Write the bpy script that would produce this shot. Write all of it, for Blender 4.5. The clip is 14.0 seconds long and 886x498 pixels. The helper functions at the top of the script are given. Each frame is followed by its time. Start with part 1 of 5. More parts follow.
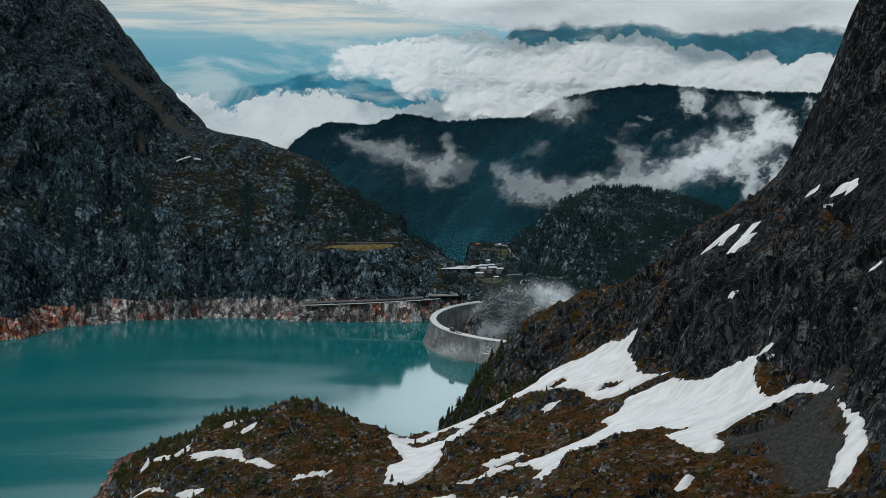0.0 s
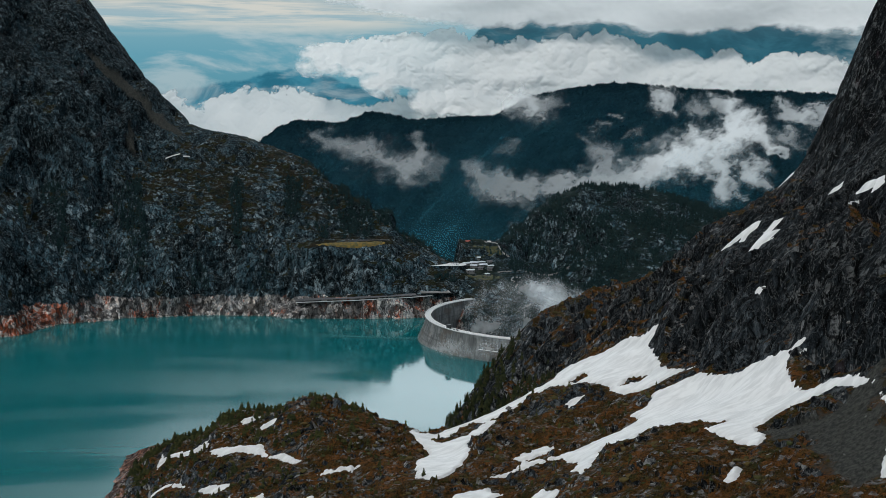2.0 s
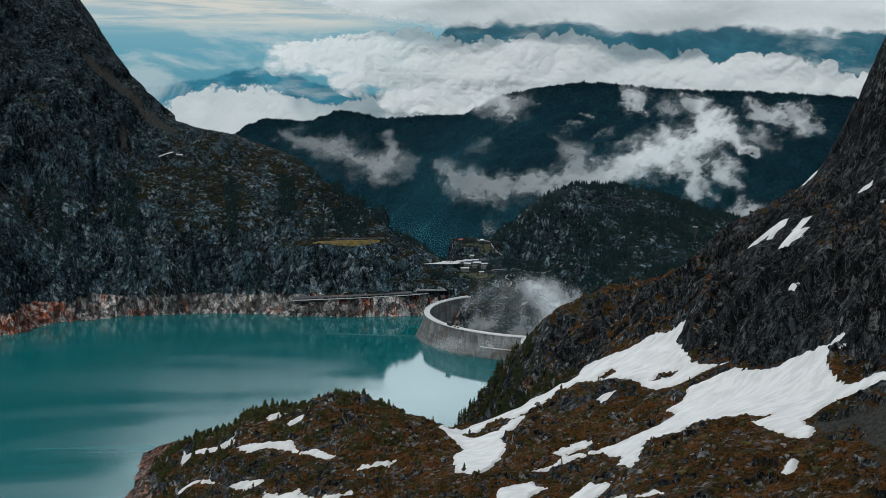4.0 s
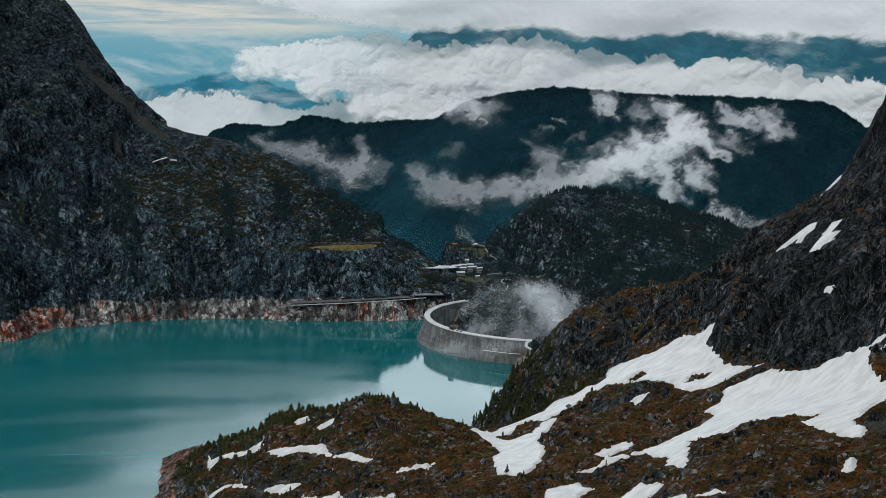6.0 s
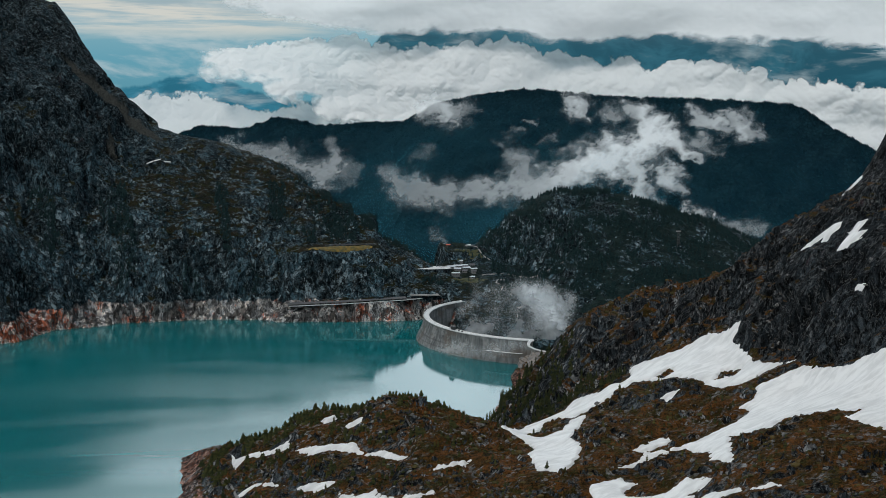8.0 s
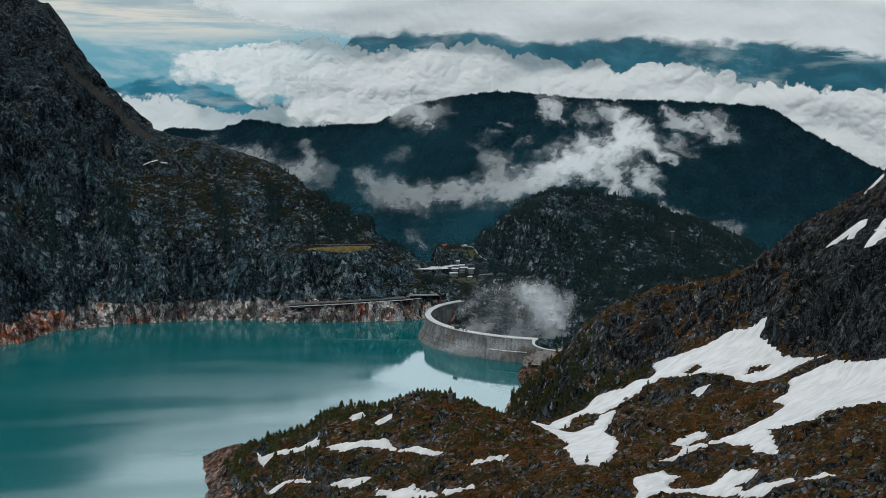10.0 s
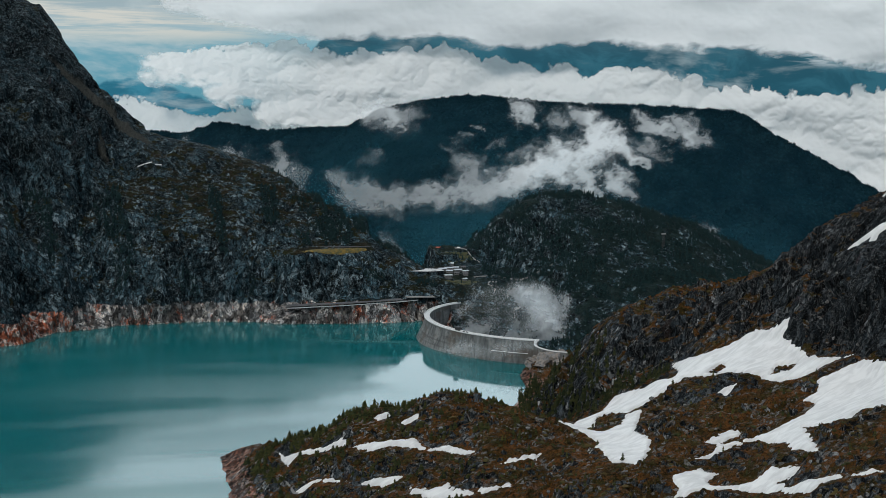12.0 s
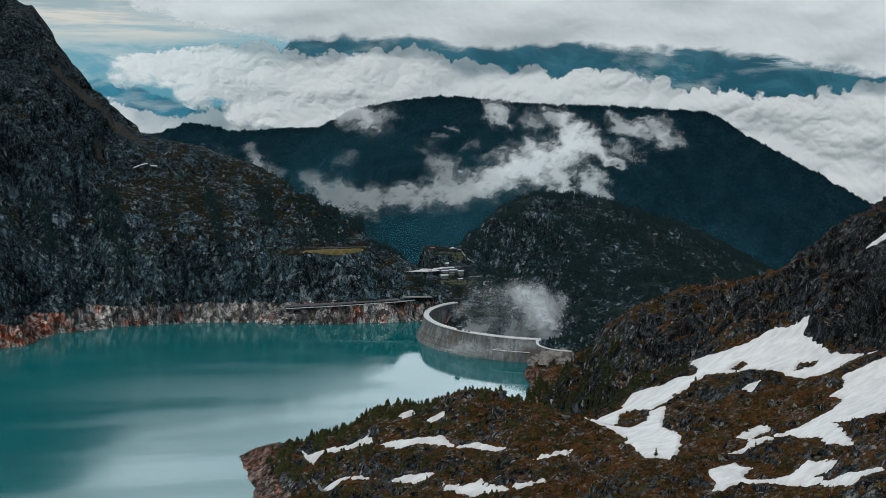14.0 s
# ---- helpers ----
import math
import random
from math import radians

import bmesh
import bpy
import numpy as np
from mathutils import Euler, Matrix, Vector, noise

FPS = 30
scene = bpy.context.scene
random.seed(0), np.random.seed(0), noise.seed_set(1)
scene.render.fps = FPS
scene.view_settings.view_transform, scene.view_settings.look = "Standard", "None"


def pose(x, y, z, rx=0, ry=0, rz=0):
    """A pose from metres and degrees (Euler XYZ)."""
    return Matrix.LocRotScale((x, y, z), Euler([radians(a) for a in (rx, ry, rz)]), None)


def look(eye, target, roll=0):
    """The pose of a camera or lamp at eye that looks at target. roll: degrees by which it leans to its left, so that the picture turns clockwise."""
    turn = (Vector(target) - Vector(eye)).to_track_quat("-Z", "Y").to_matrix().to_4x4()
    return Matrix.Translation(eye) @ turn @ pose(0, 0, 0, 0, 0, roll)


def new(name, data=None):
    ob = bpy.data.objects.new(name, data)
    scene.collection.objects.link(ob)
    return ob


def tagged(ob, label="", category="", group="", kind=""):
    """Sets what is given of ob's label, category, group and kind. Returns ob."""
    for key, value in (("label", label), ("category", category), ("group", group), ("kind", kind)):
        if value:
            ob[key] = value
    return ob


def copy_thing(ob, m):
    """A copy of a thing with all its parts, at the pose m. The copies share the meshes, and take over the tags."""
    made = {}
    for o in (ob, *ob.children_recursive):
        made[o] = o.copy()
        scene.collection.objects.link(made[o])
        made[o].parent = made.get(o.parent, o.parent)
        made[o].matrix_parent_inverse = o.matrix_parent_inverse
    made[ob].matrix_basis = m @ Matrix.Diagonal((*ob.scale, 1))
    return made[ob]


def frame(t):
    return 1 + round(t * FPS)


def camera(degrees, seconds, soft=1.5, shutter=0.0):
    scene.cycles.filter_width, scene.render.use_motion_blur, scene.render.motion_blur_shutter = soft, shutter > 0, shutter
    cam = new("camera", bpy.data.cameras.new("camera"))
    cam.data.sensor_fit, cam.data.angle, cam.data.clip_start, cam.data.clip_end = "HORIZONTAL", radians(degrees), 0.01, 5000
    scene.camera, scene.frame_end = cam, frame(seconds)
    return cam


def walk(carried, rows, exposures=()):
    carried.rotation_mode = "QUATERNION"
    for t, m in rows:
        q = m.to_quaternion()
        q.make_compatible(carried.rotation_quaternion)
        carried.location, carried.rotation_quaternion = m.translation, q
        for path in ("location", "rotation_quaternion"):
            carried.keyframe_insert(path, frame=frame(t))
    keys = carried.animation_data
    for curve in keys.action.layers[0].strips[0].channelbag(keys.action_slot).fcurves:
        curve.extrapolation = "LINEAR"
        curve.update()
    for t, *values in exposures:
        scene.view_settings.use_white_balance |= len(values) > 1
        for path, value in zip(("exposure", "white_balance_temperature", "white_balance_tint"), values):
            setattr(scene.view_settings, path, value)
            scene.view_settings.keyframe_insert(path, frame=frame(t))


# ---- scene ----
cam = camera(32.0, 14.0, 0.75)
PATH = [
    (0, (-9.47, 3.021, 285.922), (-9.231, 4.985, 285.631), 0.8),
    (0.5, (-17.361, 2.409, 286.147), (-17.108, 4.371, 285.853), 0.9),
    (1, (-26.084, 1.85, 286.202), (-25.817, 3.811, 285.91), 1.0),
    (1.5, (-35.4, 1.375, 286.023), (-35.118, 3.333, 285.73), 1.0),
    (2, (-44.759, 0.822, 285.739), (-44.464, 2.779, 285.446), 1.0),
    (2.5, (-54.7, -0.064, 285.753), (-54.391, 1.891, 285.462), 1.0),
    (3, (-65.01, -1.162, 285.678), (-64.686, 0.789, 285.385), 1.1),
    (5.5, (-118.033, -2.141, 285.487), (-117.637, -0.202, 285.198), 1.3),
    (6, (-128.704, -1.918, 285.815), (-128.293, 0.018, 285.529), 1.3),
    (6.5, (-139.686, -1.643, 285.822), (-139.26, 0.291, 285.537), 1.4),
    (7, (-150.463, -1.676, 285.729), (-150.024, 0.255, 285.445), 1.4),
    (7.5, (-160.791, -2.02, 285.409), (-160.336, -0.093, 285.127), 1.4),
    (8, (-171.274, -2.206, 284.997), (-170.805, -0.282, 284.715), 1.4),
    (10.5, (-223.589, -1.499, 282.014), (-223.052, 0.408, 281.738), 1.6),
    (11, (-234.148, -0.901, 281.728), (-233.596, 1.001, 281.452), 1.7),
    (11.5, (-244.619, -0.038, 281.651), (-244.056, 1.861, 281.378), 1.7),
    (12, (-255.428, 0.533, 281.62), (-254.85, 2.428, 281.349), 1.8),
    (12.5, (-266.158, 0.837, 281.591), (-265.565, 2.728, 281.321), 1.8),
    (13, (-276.683, 0.961, 281.45), (-276.079, 2.849, 281.181), 1.8),
    (13.5, (-286.995, 1.005, 281.312), (-286.379, 2.889, 281.044), 1.8),
    (14, (-297.259, 0.872, 281.323), (-296.628, 2.751, 281.055), 1.9),
]
walk(cam, [(t, look(eye, target, roll)) for t, eye, target, roll in PATH])

# ---- light ----
SUN_DIR = Vector((-0.55, -0.34, 0.76)).normalized()      # towards the veiled sun
GLOW_DIR = Vector((0.13, 0.94, 0.31)).normalized()      # towards the thin bright cloud over the valley
world = bpy.data.worlds.new("sky")
scene.world = world
world.use_nodes = True
wn, wl = world.node_tree.nodes, world.node_tree.links
wn.clear()
sky = wn.new("ShaderNodeTexSky")
sky.sky_type, sky.sun_disc = "NISHITA", False
sky.sun_elevation, sky.sun_rotation = math.asin(SUN_DIR.z), math.atan2(SUN_DIR.x, SUN_DIR.y)
sky.altitude, sky.air_density, sky.dust_density = 2000, 1.0, 4.0
wbg, wout = wn.new("ShaderNodeBackground"), wn.new("ShaderNodeOutputWorld")
wbg.inputs["Strength"].default_value = 0.11
# thin broken overcast, whiter where the cloud is thick
wtc, wnoise, wramp, wmix = (wn.new("ShaderNode" + kind) for kind in ("TexCoord", "TexNoise", "ValToRGB", "Mix"))
wmix.data_type = "RGBA"
wnoise.inputs["Scale"].default_value, wnoise.inputs["Detail"].default_value = 3.0, 5.0
wramp.color_ramp.elements[0].position, wramp.color_ramp.elements[1].position = 0.30, 0.62
wramp.color_ramp.elements[0].color, wramp.color_ramp.elements[1].color = (0.35, 0.35, 0.35, 1), (0.95, 0.95, 0.95, 1)
# the cover is thin and bright over the open valley
wdot, wglow, wscale = wn.new("ShaderNodeVectorMath"), wn.new("ShaderNodeMapRange"), wn.new("ShaderNodeVectorMath")
wdot.operation, wscale.operation, wglow.interpolation_type = "DOT_PRODUCT", "SCALE", "SMOOTHSTEP"
wdot.inputs[1].default_value = GLOW_DIR
for key, value in (("From Min", 0.72), ("From Max", 1.0), ("To Min", 1.0), ("To Max", 4.0)):
    wglow.inputs[key].default_value = value
wscale.inputs[0].default_value = (5.0, 5.7, 6.05)
wl.new(wtc.outputs["Generated"], wdot.inputs[0]), wl.new(wdot.outputs["Value"], wglow.inputs["Value"])
wbands, wveil, wthin = wn.new("ShaderNodeTexNoise"), wn.new("ShaderNodeMapRange"), wn.new("ShaderNodeMath")
wstretch = wn.new("ShaderNodeMapping")
wstretch.inputs["Scale"].default_value = (1.0, 1.0, 4.0)
wbands.inputs["Scale"].default_value, wbands.inputs["Detail"].default_value = 4.0, 5.0
for key, value in (("From Min", 0.35), ("From Max", 0.65), ("To Min", 0.82), ("To Max", 1.2)):
    wveil.inputs[key].default_value = value
wthin.operation = "MULTIPLY"
wl.new(wtc.outputs["Generated"], wstretch.inputs["Vector"]), wl.new(wstretch.outputs[0], wbands.inputs["Vector"])
wl.new(wbands.outputs[0], wveil.inputs["Value"]), wl.new(wveil.outputs[0], wthin.inputs[0])
wl.new(wglow.outputs[0], wthin.inputs[1]), wl.new(wthin.outputs[0], wscale.inputs["Scale"])
wl.new(wscale.outputs[0], wmix.inputs[7])
wl.new(wtc.outputs["Generated"], wnoise.inputs["Vector"]), wl.new(wnoise.outputs[0], wramp.inputs[0])
wl.new(wramp.outputs[0], wmix.inputs[0]), wl.new(sky.outputs[0], wmix.inputs[6])
wl.new(wmix.outputs[2], wbg.inputs[0]), wl.new(wbg.outputs[0], wout.inputs[0])
sun = new("sun", bpy.data.lights.new("sun", "SUN"))
sun.data.energy, sun.data.angle, sun.data.color = 1.6, radians(10), (1.0, 0.96, 0.91)
sun.matrix_world = look(SUN_DIR * 100, (0, 0, 0))
scene.view_settings.exposure = 0.0


# ---- noise and landforms ----
def hash3(ix, iy, iz, seed):
    h = (ix * 374761393 + iy * 668265263 + iz * 2147483647 + seed * 144665) & 0xFFFFFFFF
    h = ((h ^ (h >> 13)) * 1274126177) & 0xFFFFFFFF
    h = ((h ^ (h >> 16)) * 2246822519) & 0xFFFFFFFF
    return (h ^ (h >> 15)) & 0xFFFF


def perlin(x, y, z=0.0, seed=0):
    """Gradient noise in about -1 to 1, for whole arrays."""
    x, y, z = np.broadcast_arrays(np.asarray(x, float), np.asarray(y, float), np.asarray(z, float))
    fx, fy, fz = np.floor(x), np.floor(y), np.floor(z)
    ix, iy, iz = fx.astype(np.int64), fy.astype(np.int64), fz.astype(np.int64)
    dx, dy, dz = x - fx, y - fy, z - fz
    u, v, w = (d * d * d * (d * (d * 6 - 15) + 10) for d in (dx, dy, dz))
    flat = not np.any(dz) and not np.any(iz)
    total = 0.0
    for k in ((0,) if flat else (0, 1)):
        for j in (0, 1):
            for i in (0, 1):
                a = hash3(ix + i, iy + j, iz + k, seed) * (2 * np.pi / 65536)
                g = np.cos(a) * (dx - i) + np.sin(a) * (dy - j)
                if not flat:
                    g = g + np.sin(a * 7) * (dz - k)
                    g = g * np.where(k, w, 1 - w)
                total = total + g * np.where(i, u, 1 - u) * np.where(j, v, 1 - v)
    return total * 1.4


def fbm(x, y, z=0.0, octaves=5, seed=0, gain=0.5):
    total, amp = 0.0, 1.0
    for o in range(octaves):
        total = total + amp * perlin(np.asarray(x) * 2 ** o, np.asarray(y) * 2 ** o, np.asarray(z) * 2 ** o, seed + o)
        amp *= gain
    return total


def ridged(x, y, z=0.0, octaves=5, seed=0, gain=0.5):
    total, amp = 0.0, 1.0
    for o in range(octaves):
        total = total + amp * (1 - 2 * np.abs(perlin(np.asarray(x) * 2 ** o, np.asarray(y) * 2 ** o, np.asarray(z) * 2 ** o, seed + o)))
        amp *= gain
    return total


def smooth(a, b, x):
    s = np.clip((x - a) / (b - a), 0, 1)
    return s * s * (3 - 2 * s)


def pchip(xs, ys, q):
    """Shape-keeping cubic through xs, ys at q."""
    xs, ys = np.asarray(xs, float), np.asarray(ys, float)
    h = np.diff(xs)
    d = np.diff(ys) / h
    m = np.zeros_like(ys)
    m[0], m[-1] = d[0], d[-1]
    same = d[:-1] * d[1:] > 0
    w1, w2 = 2 * h[1:] + h[:-1], h[1:] + 2 * h[:-1]
    m[1:-1][same] = ((w1 + w2)[same] / (w1[same] / d[:-1][same] + w2[same] / d[1:][same]))
    q = np.clip(q, xs[0], xs[-1])
    i = np.clip(np.searchsorted(xs, q) - 1, 0, len(xs) - 2)
    t = (q - xs[i]) / h[i]
    return ((1 + 2 * t) * (1 - t) ** 2 * ys[i] + t * (1 - t) ** 2 * h[i] * m[i]
            + t * t * (3 - 2 * t) * ys[i + 1] + t * t * (t - 1) * h[i] * m[i + 1])


class Land:
    """Ground height from cross-sections: each has a place along the run and a profile of (across, height)."""

    def __init__(self):
        self.at, self.profiles = [], []

    def section(self, place, *profile):
        self.at.append(place), self.profiles.append(profile)

    def height(self, across, run):
        rows = np.array([pchip(*zip(*p), across) for p in self.profiles])
        at = np.array(self.at, float)
        run = np.clip(run, at[0], at[-1])
        i = np.clip(np.searchsorted(at, run) - 1, 0, len(at) - 2)
        t = (run - at[i]) / (at[i + 1] - at[i])
        n = np.arange(rows.shape[1])

        def row(k):
            return rows[np.clip(k, 0, len(at) - 1), n]
        h = at[i + 1] - at[i]
        lo, hi = np.clip(i - 1, 0, None), np.clip(i + 2, None, len(at) - 1)
        d = (row(i + 1) - row(i)) / h
        m0 = (row(i + 1) - row(lo)) / (at[i + 1] - at[lo])
        m1 = (row(hi) - row(i)) / (at[hi] - at[i])
        m0, m1 = 0.5 * (m0 + d), 0.5 * (m1 + d)
        return ((1 + 2 * t) * (1 - t) ** 2 * row(i) + t * (1 - t) ** 2 * h * m0
                + t * t * (3 - 2 * t) * row(i + 1) + t * t * (t - 1) * h * m1)


# Near shore, from the knoll by the water across the hollow to the cliffs: profiles (x, z) along y.
near = Land()
near.section(470, (-160, -20), (-60, 15), (0, 45), (60, 85), (100, 108), (140, 122), (180, 140), (205, 165), (240, 215), (330, 320))
near.section(545, (-160, -20), (-60, 22), (0, 50), (50, 78), (90, 108), (115, 120), (140, 124), (160, 128), (178, 135), (200, 149), (214, 174), (240, 206), (330, 320))
near.section(600, (-160, -18), (-60, 25), (0, 53), (40, 68), (80, 86), (112, 107), (135, 119), (152, 123), (180, 128), (204, 149), (222, 181), (240, 203), (330, 315))
near.section(660, (-160, -20), (-80, 18), (-40, 38), (0, 55), (36, 74), (78, 81), (110, 89), (140, 101), (175, 118), (196, 142), (201, 150), (221, 180), (243, 205), (330, 310))
near.section(710, (-160, -22), (-80, 18), (-40, 40), (12, 61), (50, 72), (70, 76), (88, 88), (104, 89), (130, 94), (158, 108), (186, 127), (194, 153), (222, 181), (250, 208), (330, 312))
near.section(752, (-160, -24), (-105, 1), (-60, 32), (-14, 55), (22, 69), (60, 69), (92, 77), (120, 88), (150, 104), (172, 112), (182, 124), (199, 147), (222, 179), (243, 201), (252, 209), (259, 219), (264, 231), (269, 246), (275, 262), (282, 281), (289, 302), (304, 330), (330, 365))
near.section(805, (-160, -24), (-108, 1), (-67, 28), (-20, 54), (32, 74), (58, 68), (76, 63), (108, 76), (150, 100), (179, 122), (192, 145), (215, 168), (238, 182), (256, 193), (270, 203), (284, 222), (298, 246), (312, 272), (330, 290))
near.section(855, (-160, -24), (-110, 1), (-65, 29), (-38, 51), (-14, 61), (12, 73.5), (40, 63), (70, 48), (100, 52), (136, 70), (165, 98), (196, 136), (225, 145), (260, 150), (330, 165))
near.section(895, (-160, -24), (-108, 2), (-60, 33), (-21, 55), (8, 55), (36, 38), (70, 22), (105, 40), (136, 63), (165, 97), (200, 127), (240, 120), (330, 110))
near.section(940, (-160, -25), (-106, -1), (-72, 22), (-30, 30), (8, 18), (45, -4), (85, 0), (115, 32), (145, 81), (165, 105), (196, 117), (230, 100), (330, 70))
near.section(1000, (-160, -26), (-104, -2), (-80, 6), (-50, -4), (0, -20), (80, -20), (112, 14), (149, 62), (175, 86), (210, 72), (330, 30))
near.section(1050, (-160, -30), (-90, -25), (60, -28), (116, -6), (140, 14), (165, 40), (200, 48), (330, 10))
near.section(1100, (-160, -30), (-90, -25), (60, -28), (132, -8), (150, 6), (175, 18), (210, 26), (330, 5))
near.section(1150, (-160, -30), (120, -28), (162, -4), (182, 6), (215, 6), (330, -10))
near.section(1215, (-160, -30), (160, -25), (184, -2), (198, 8), (215, 12), (250, 2), (330, -20))
near.section(1270, (-160, -40), (180, -38), (215, -8), (240, 6), (330, -10))

# Far shore, the great cliff and the wooded hill over the outlet: profiles (y, z) along x.
far = Land()
far.section(-420, (1280, -5), (1300, 22), (1400, 110), (1500, 190), (1600, 270), (1820, 420), (2000, 420))
far.section(-300, (1320, -8), (1345, 24), (1440, 100), (1520, 170), (1640, 260), (1800, 345), (2000, 330))
far.section(-235, (1365, -12), (1392, 2), (1402, 24), (1470, 88), (1500, 106), (1600, 190), (1700, 255), (1800, 318), (2000, 300))
far.section(-188, (1420, -15), (1448, 1), (1455, 22), (1520, 84), (1602, 178), (1700, 242), (1808, 301), (1950, 280))
far.section(-125, (1440, -15), (1475, 0), (1482, 20), (1526, 74), (1620, 138), (1690, 190), (1740, 214), (1850, 200))
far.section(-76, (1445, -15), (1481, 0), (1486, 20), (1535, 78), (1620, 126), (1715, 170), (1850, 150))
far.section(0, (1440, -15), (1478, 0), (1483, 19), (1545, 86), (1620, 124), (1695, 153), (1850, 110))
far.section(62, (1425, -15), (1460, 0), (1463.5, 15.6), (1474, 19), (1490, 49), (1501, 66), (1512, 67), (1560, 90), (1648, 129), (1780, 90))
far.section(99, (1423, -15), (1457.5, 0), (1460.8, 17), (1472, 21), (1500, 58), (1510, 66), (1526, 68), (1603, 106), (1650, 60), (1760, -120))
far.section(132, (1423, -15), (1457, 0), (1460.3, 18.6), (1471, 23), (1502, 54), (1514, 66), (1526, 68), (1574, 86), (1620, 35), (1720, -120))
far.section(170, (1432, -15), (1464, 0), (1471, 24), (1500, 37), (1545, 55), (1560, 48), (1600, 0), (1690, -125))
far.section(198, (1400, -20), (1425, 8), (1470, 24), (1512, 40), (1535, 41), (1560, 34), (1590, -20), (1680, -128))
far.section(212, (1340, -50), (1420, 4), (1470, 24), (1505, 36), (1537, 43), (1557, 55), (1570, 57), (1590, 44), (1690, -125))
far.section(245, (1320, -60), (1400, -5), (1460, 22), (1500, 34), (1540, 46), (1568, 59), (1600, 46), (1710, -125))
far.section(300, (1320, -60), (1400, 0), (1470, 22), (1543, 40), (1598, 88), (1650, 60), (1760, -120))
far.section(350, (1320, -40), (1380, 8), (1444, 33), (1500, 54), (1582, 99), (1606, 112), (1660, 90), (1800, -110))
far.section(430, (1300, -30), (1370, 10), (1480, 52), (1587, 100), (1610, 107), (1660, 86), (1800, -110))
far.section(525, (1300, -40), (1400, 10), (1500, 48), (1590, 80), (1640, 60), (1800, -120))
far.section(600, (1300, -50), (1480, 15), (1580, 44), (1640, 20), (1800, -125))
far.section(720, (1300, -60), (1480, -20), (1600, -40), (1780, -128))


def near_base(x, y):
    return near.height(x, y)


def far_base(x, y):
    return far.height(y, x)


def slope_of(base, x, y, d=4.0):
    return np.hypot(base(x + d, y) - base(x - d, y), base(x, y + d) - base(x, y - d)) / (2 * d)


def facets(x, y, z, seed):
    """Blocky rock: each cell of a jittered lattice is a plane of its own tilt and height."""
    best, value = np.full(x.shape, 9.0), np.zeros(x.shape)
    fx, fy, fz = np.floor(x), np.floor(y), np.floor(z)
    for k in (-1, 0, 1):
        for j in (-1, 0, 1):
            for i in (-1, 0, 1):
                cx, cy, cz = (fx + i).astype(np.int64), (fy + j).astype(np.int64), (fz + k).astype(np.int64)
                h1, h2, h3 = (hash3(cx, cy, cz, seed + q) / 65536.0 for q in (0, 1, 2))
                dx, dy, dz = x - fx - i - h1, y - fy - j - h2, z - fz - k - h3
                d = dx * dx + dy * dy + dz * dz
                g1, g2, g3 = h1 * 7 % 1 - 0.5, h2 * 7 % 1 - 0.5, h3 * 7 % 1 - 0.5
                near_one = d < best
                value = np.where(near_one, (h3 * 13 % 1 - 0.5) + 1.1 * (g1 * dx + g2 * dy + g3 * dz), value)
                best = np.where(near_one, d, best)
    return value


OUTLINES = []
ISLANDS = []      # rock that stands out of the snow


def inside_distance(px, py, poly):
    """Metres to the outline, positive inside."""
    poly = np.asarray(poly, float)
    best, inside = np.full(px.shape, 1e9), np.zeros(px.shape, bool)
    for (ax, ay), (bx, by) in zip(poly, np.roll(poly, -1, 0)):
        ex, ey = bx - ax, by - ay
        t = np.clip(((px - ax) * ex + (py - ay) * ey) / (ex * ex + ey * ey + 1e-9), 0, 1)
        best = np.minimum(best, np.hypot(px - ax - t * ex, py - ay - t * ey))
        cross = (ay > py) != (by > py)
        inside ^= cross & (px < (bx - ax) * (py - ay) / np.where(by == ay, 1e-9, by - ay) + ax)
    return np.where(inside, best, -best)


def snow_cover(x, y):
    """1 where a snow patch lies, falling to 0 just outside it."""
    cover = np.zeros(x.shape)
    for o in OUTLINES:
        (x0, y0), (x1, y1) = o.min(0) - 6, o.max(0) + 6
        m = (x > x0) & (x < x1) & (y > y0) & (y < y1)
        if m.any():
            cover[m] = np.maximum(cover[m], smooth(-4.5, -0.3, inside_distance(x[m], y[m], o)))
    for o in ISLANDS:
        (x0, y0), (x1, y1) = o.min(0) - 6, o.max(0) + 6
        m = (x > x0) & (x < x1) & (y > y0) & (y < y1)
        if m.any():
            cover[m] = np.minimum(cover[m], smooth(1.0, -1.5, inside_distance(x[m], y[m], o)))
    return cover


def near_soft(x, y, z, s):
    """The gentle swells alone, on which snow lies."""
    steep = smooth(0.7, 1.3, s)
    return (1 - steep) * 2.2 * fbm(x / 34, y / 34, 0, 2, 3)


SCREE = (((-170, 1712), 8), ((-160, 1704), 9), ((-137, 1708), 10), ((-116, 1698), 9), ((-95, 1684), 8), ((-81, 1677), 7)), (((-132, 1654), 4), ((-128, 1645), 5), ((-123, 1634), 3)), (((201, 545), 7), ((192, 541), 10), ((184, 520), 14), ((177, 486), 12)), (((166, 565), 3), ((182, 535), 11))


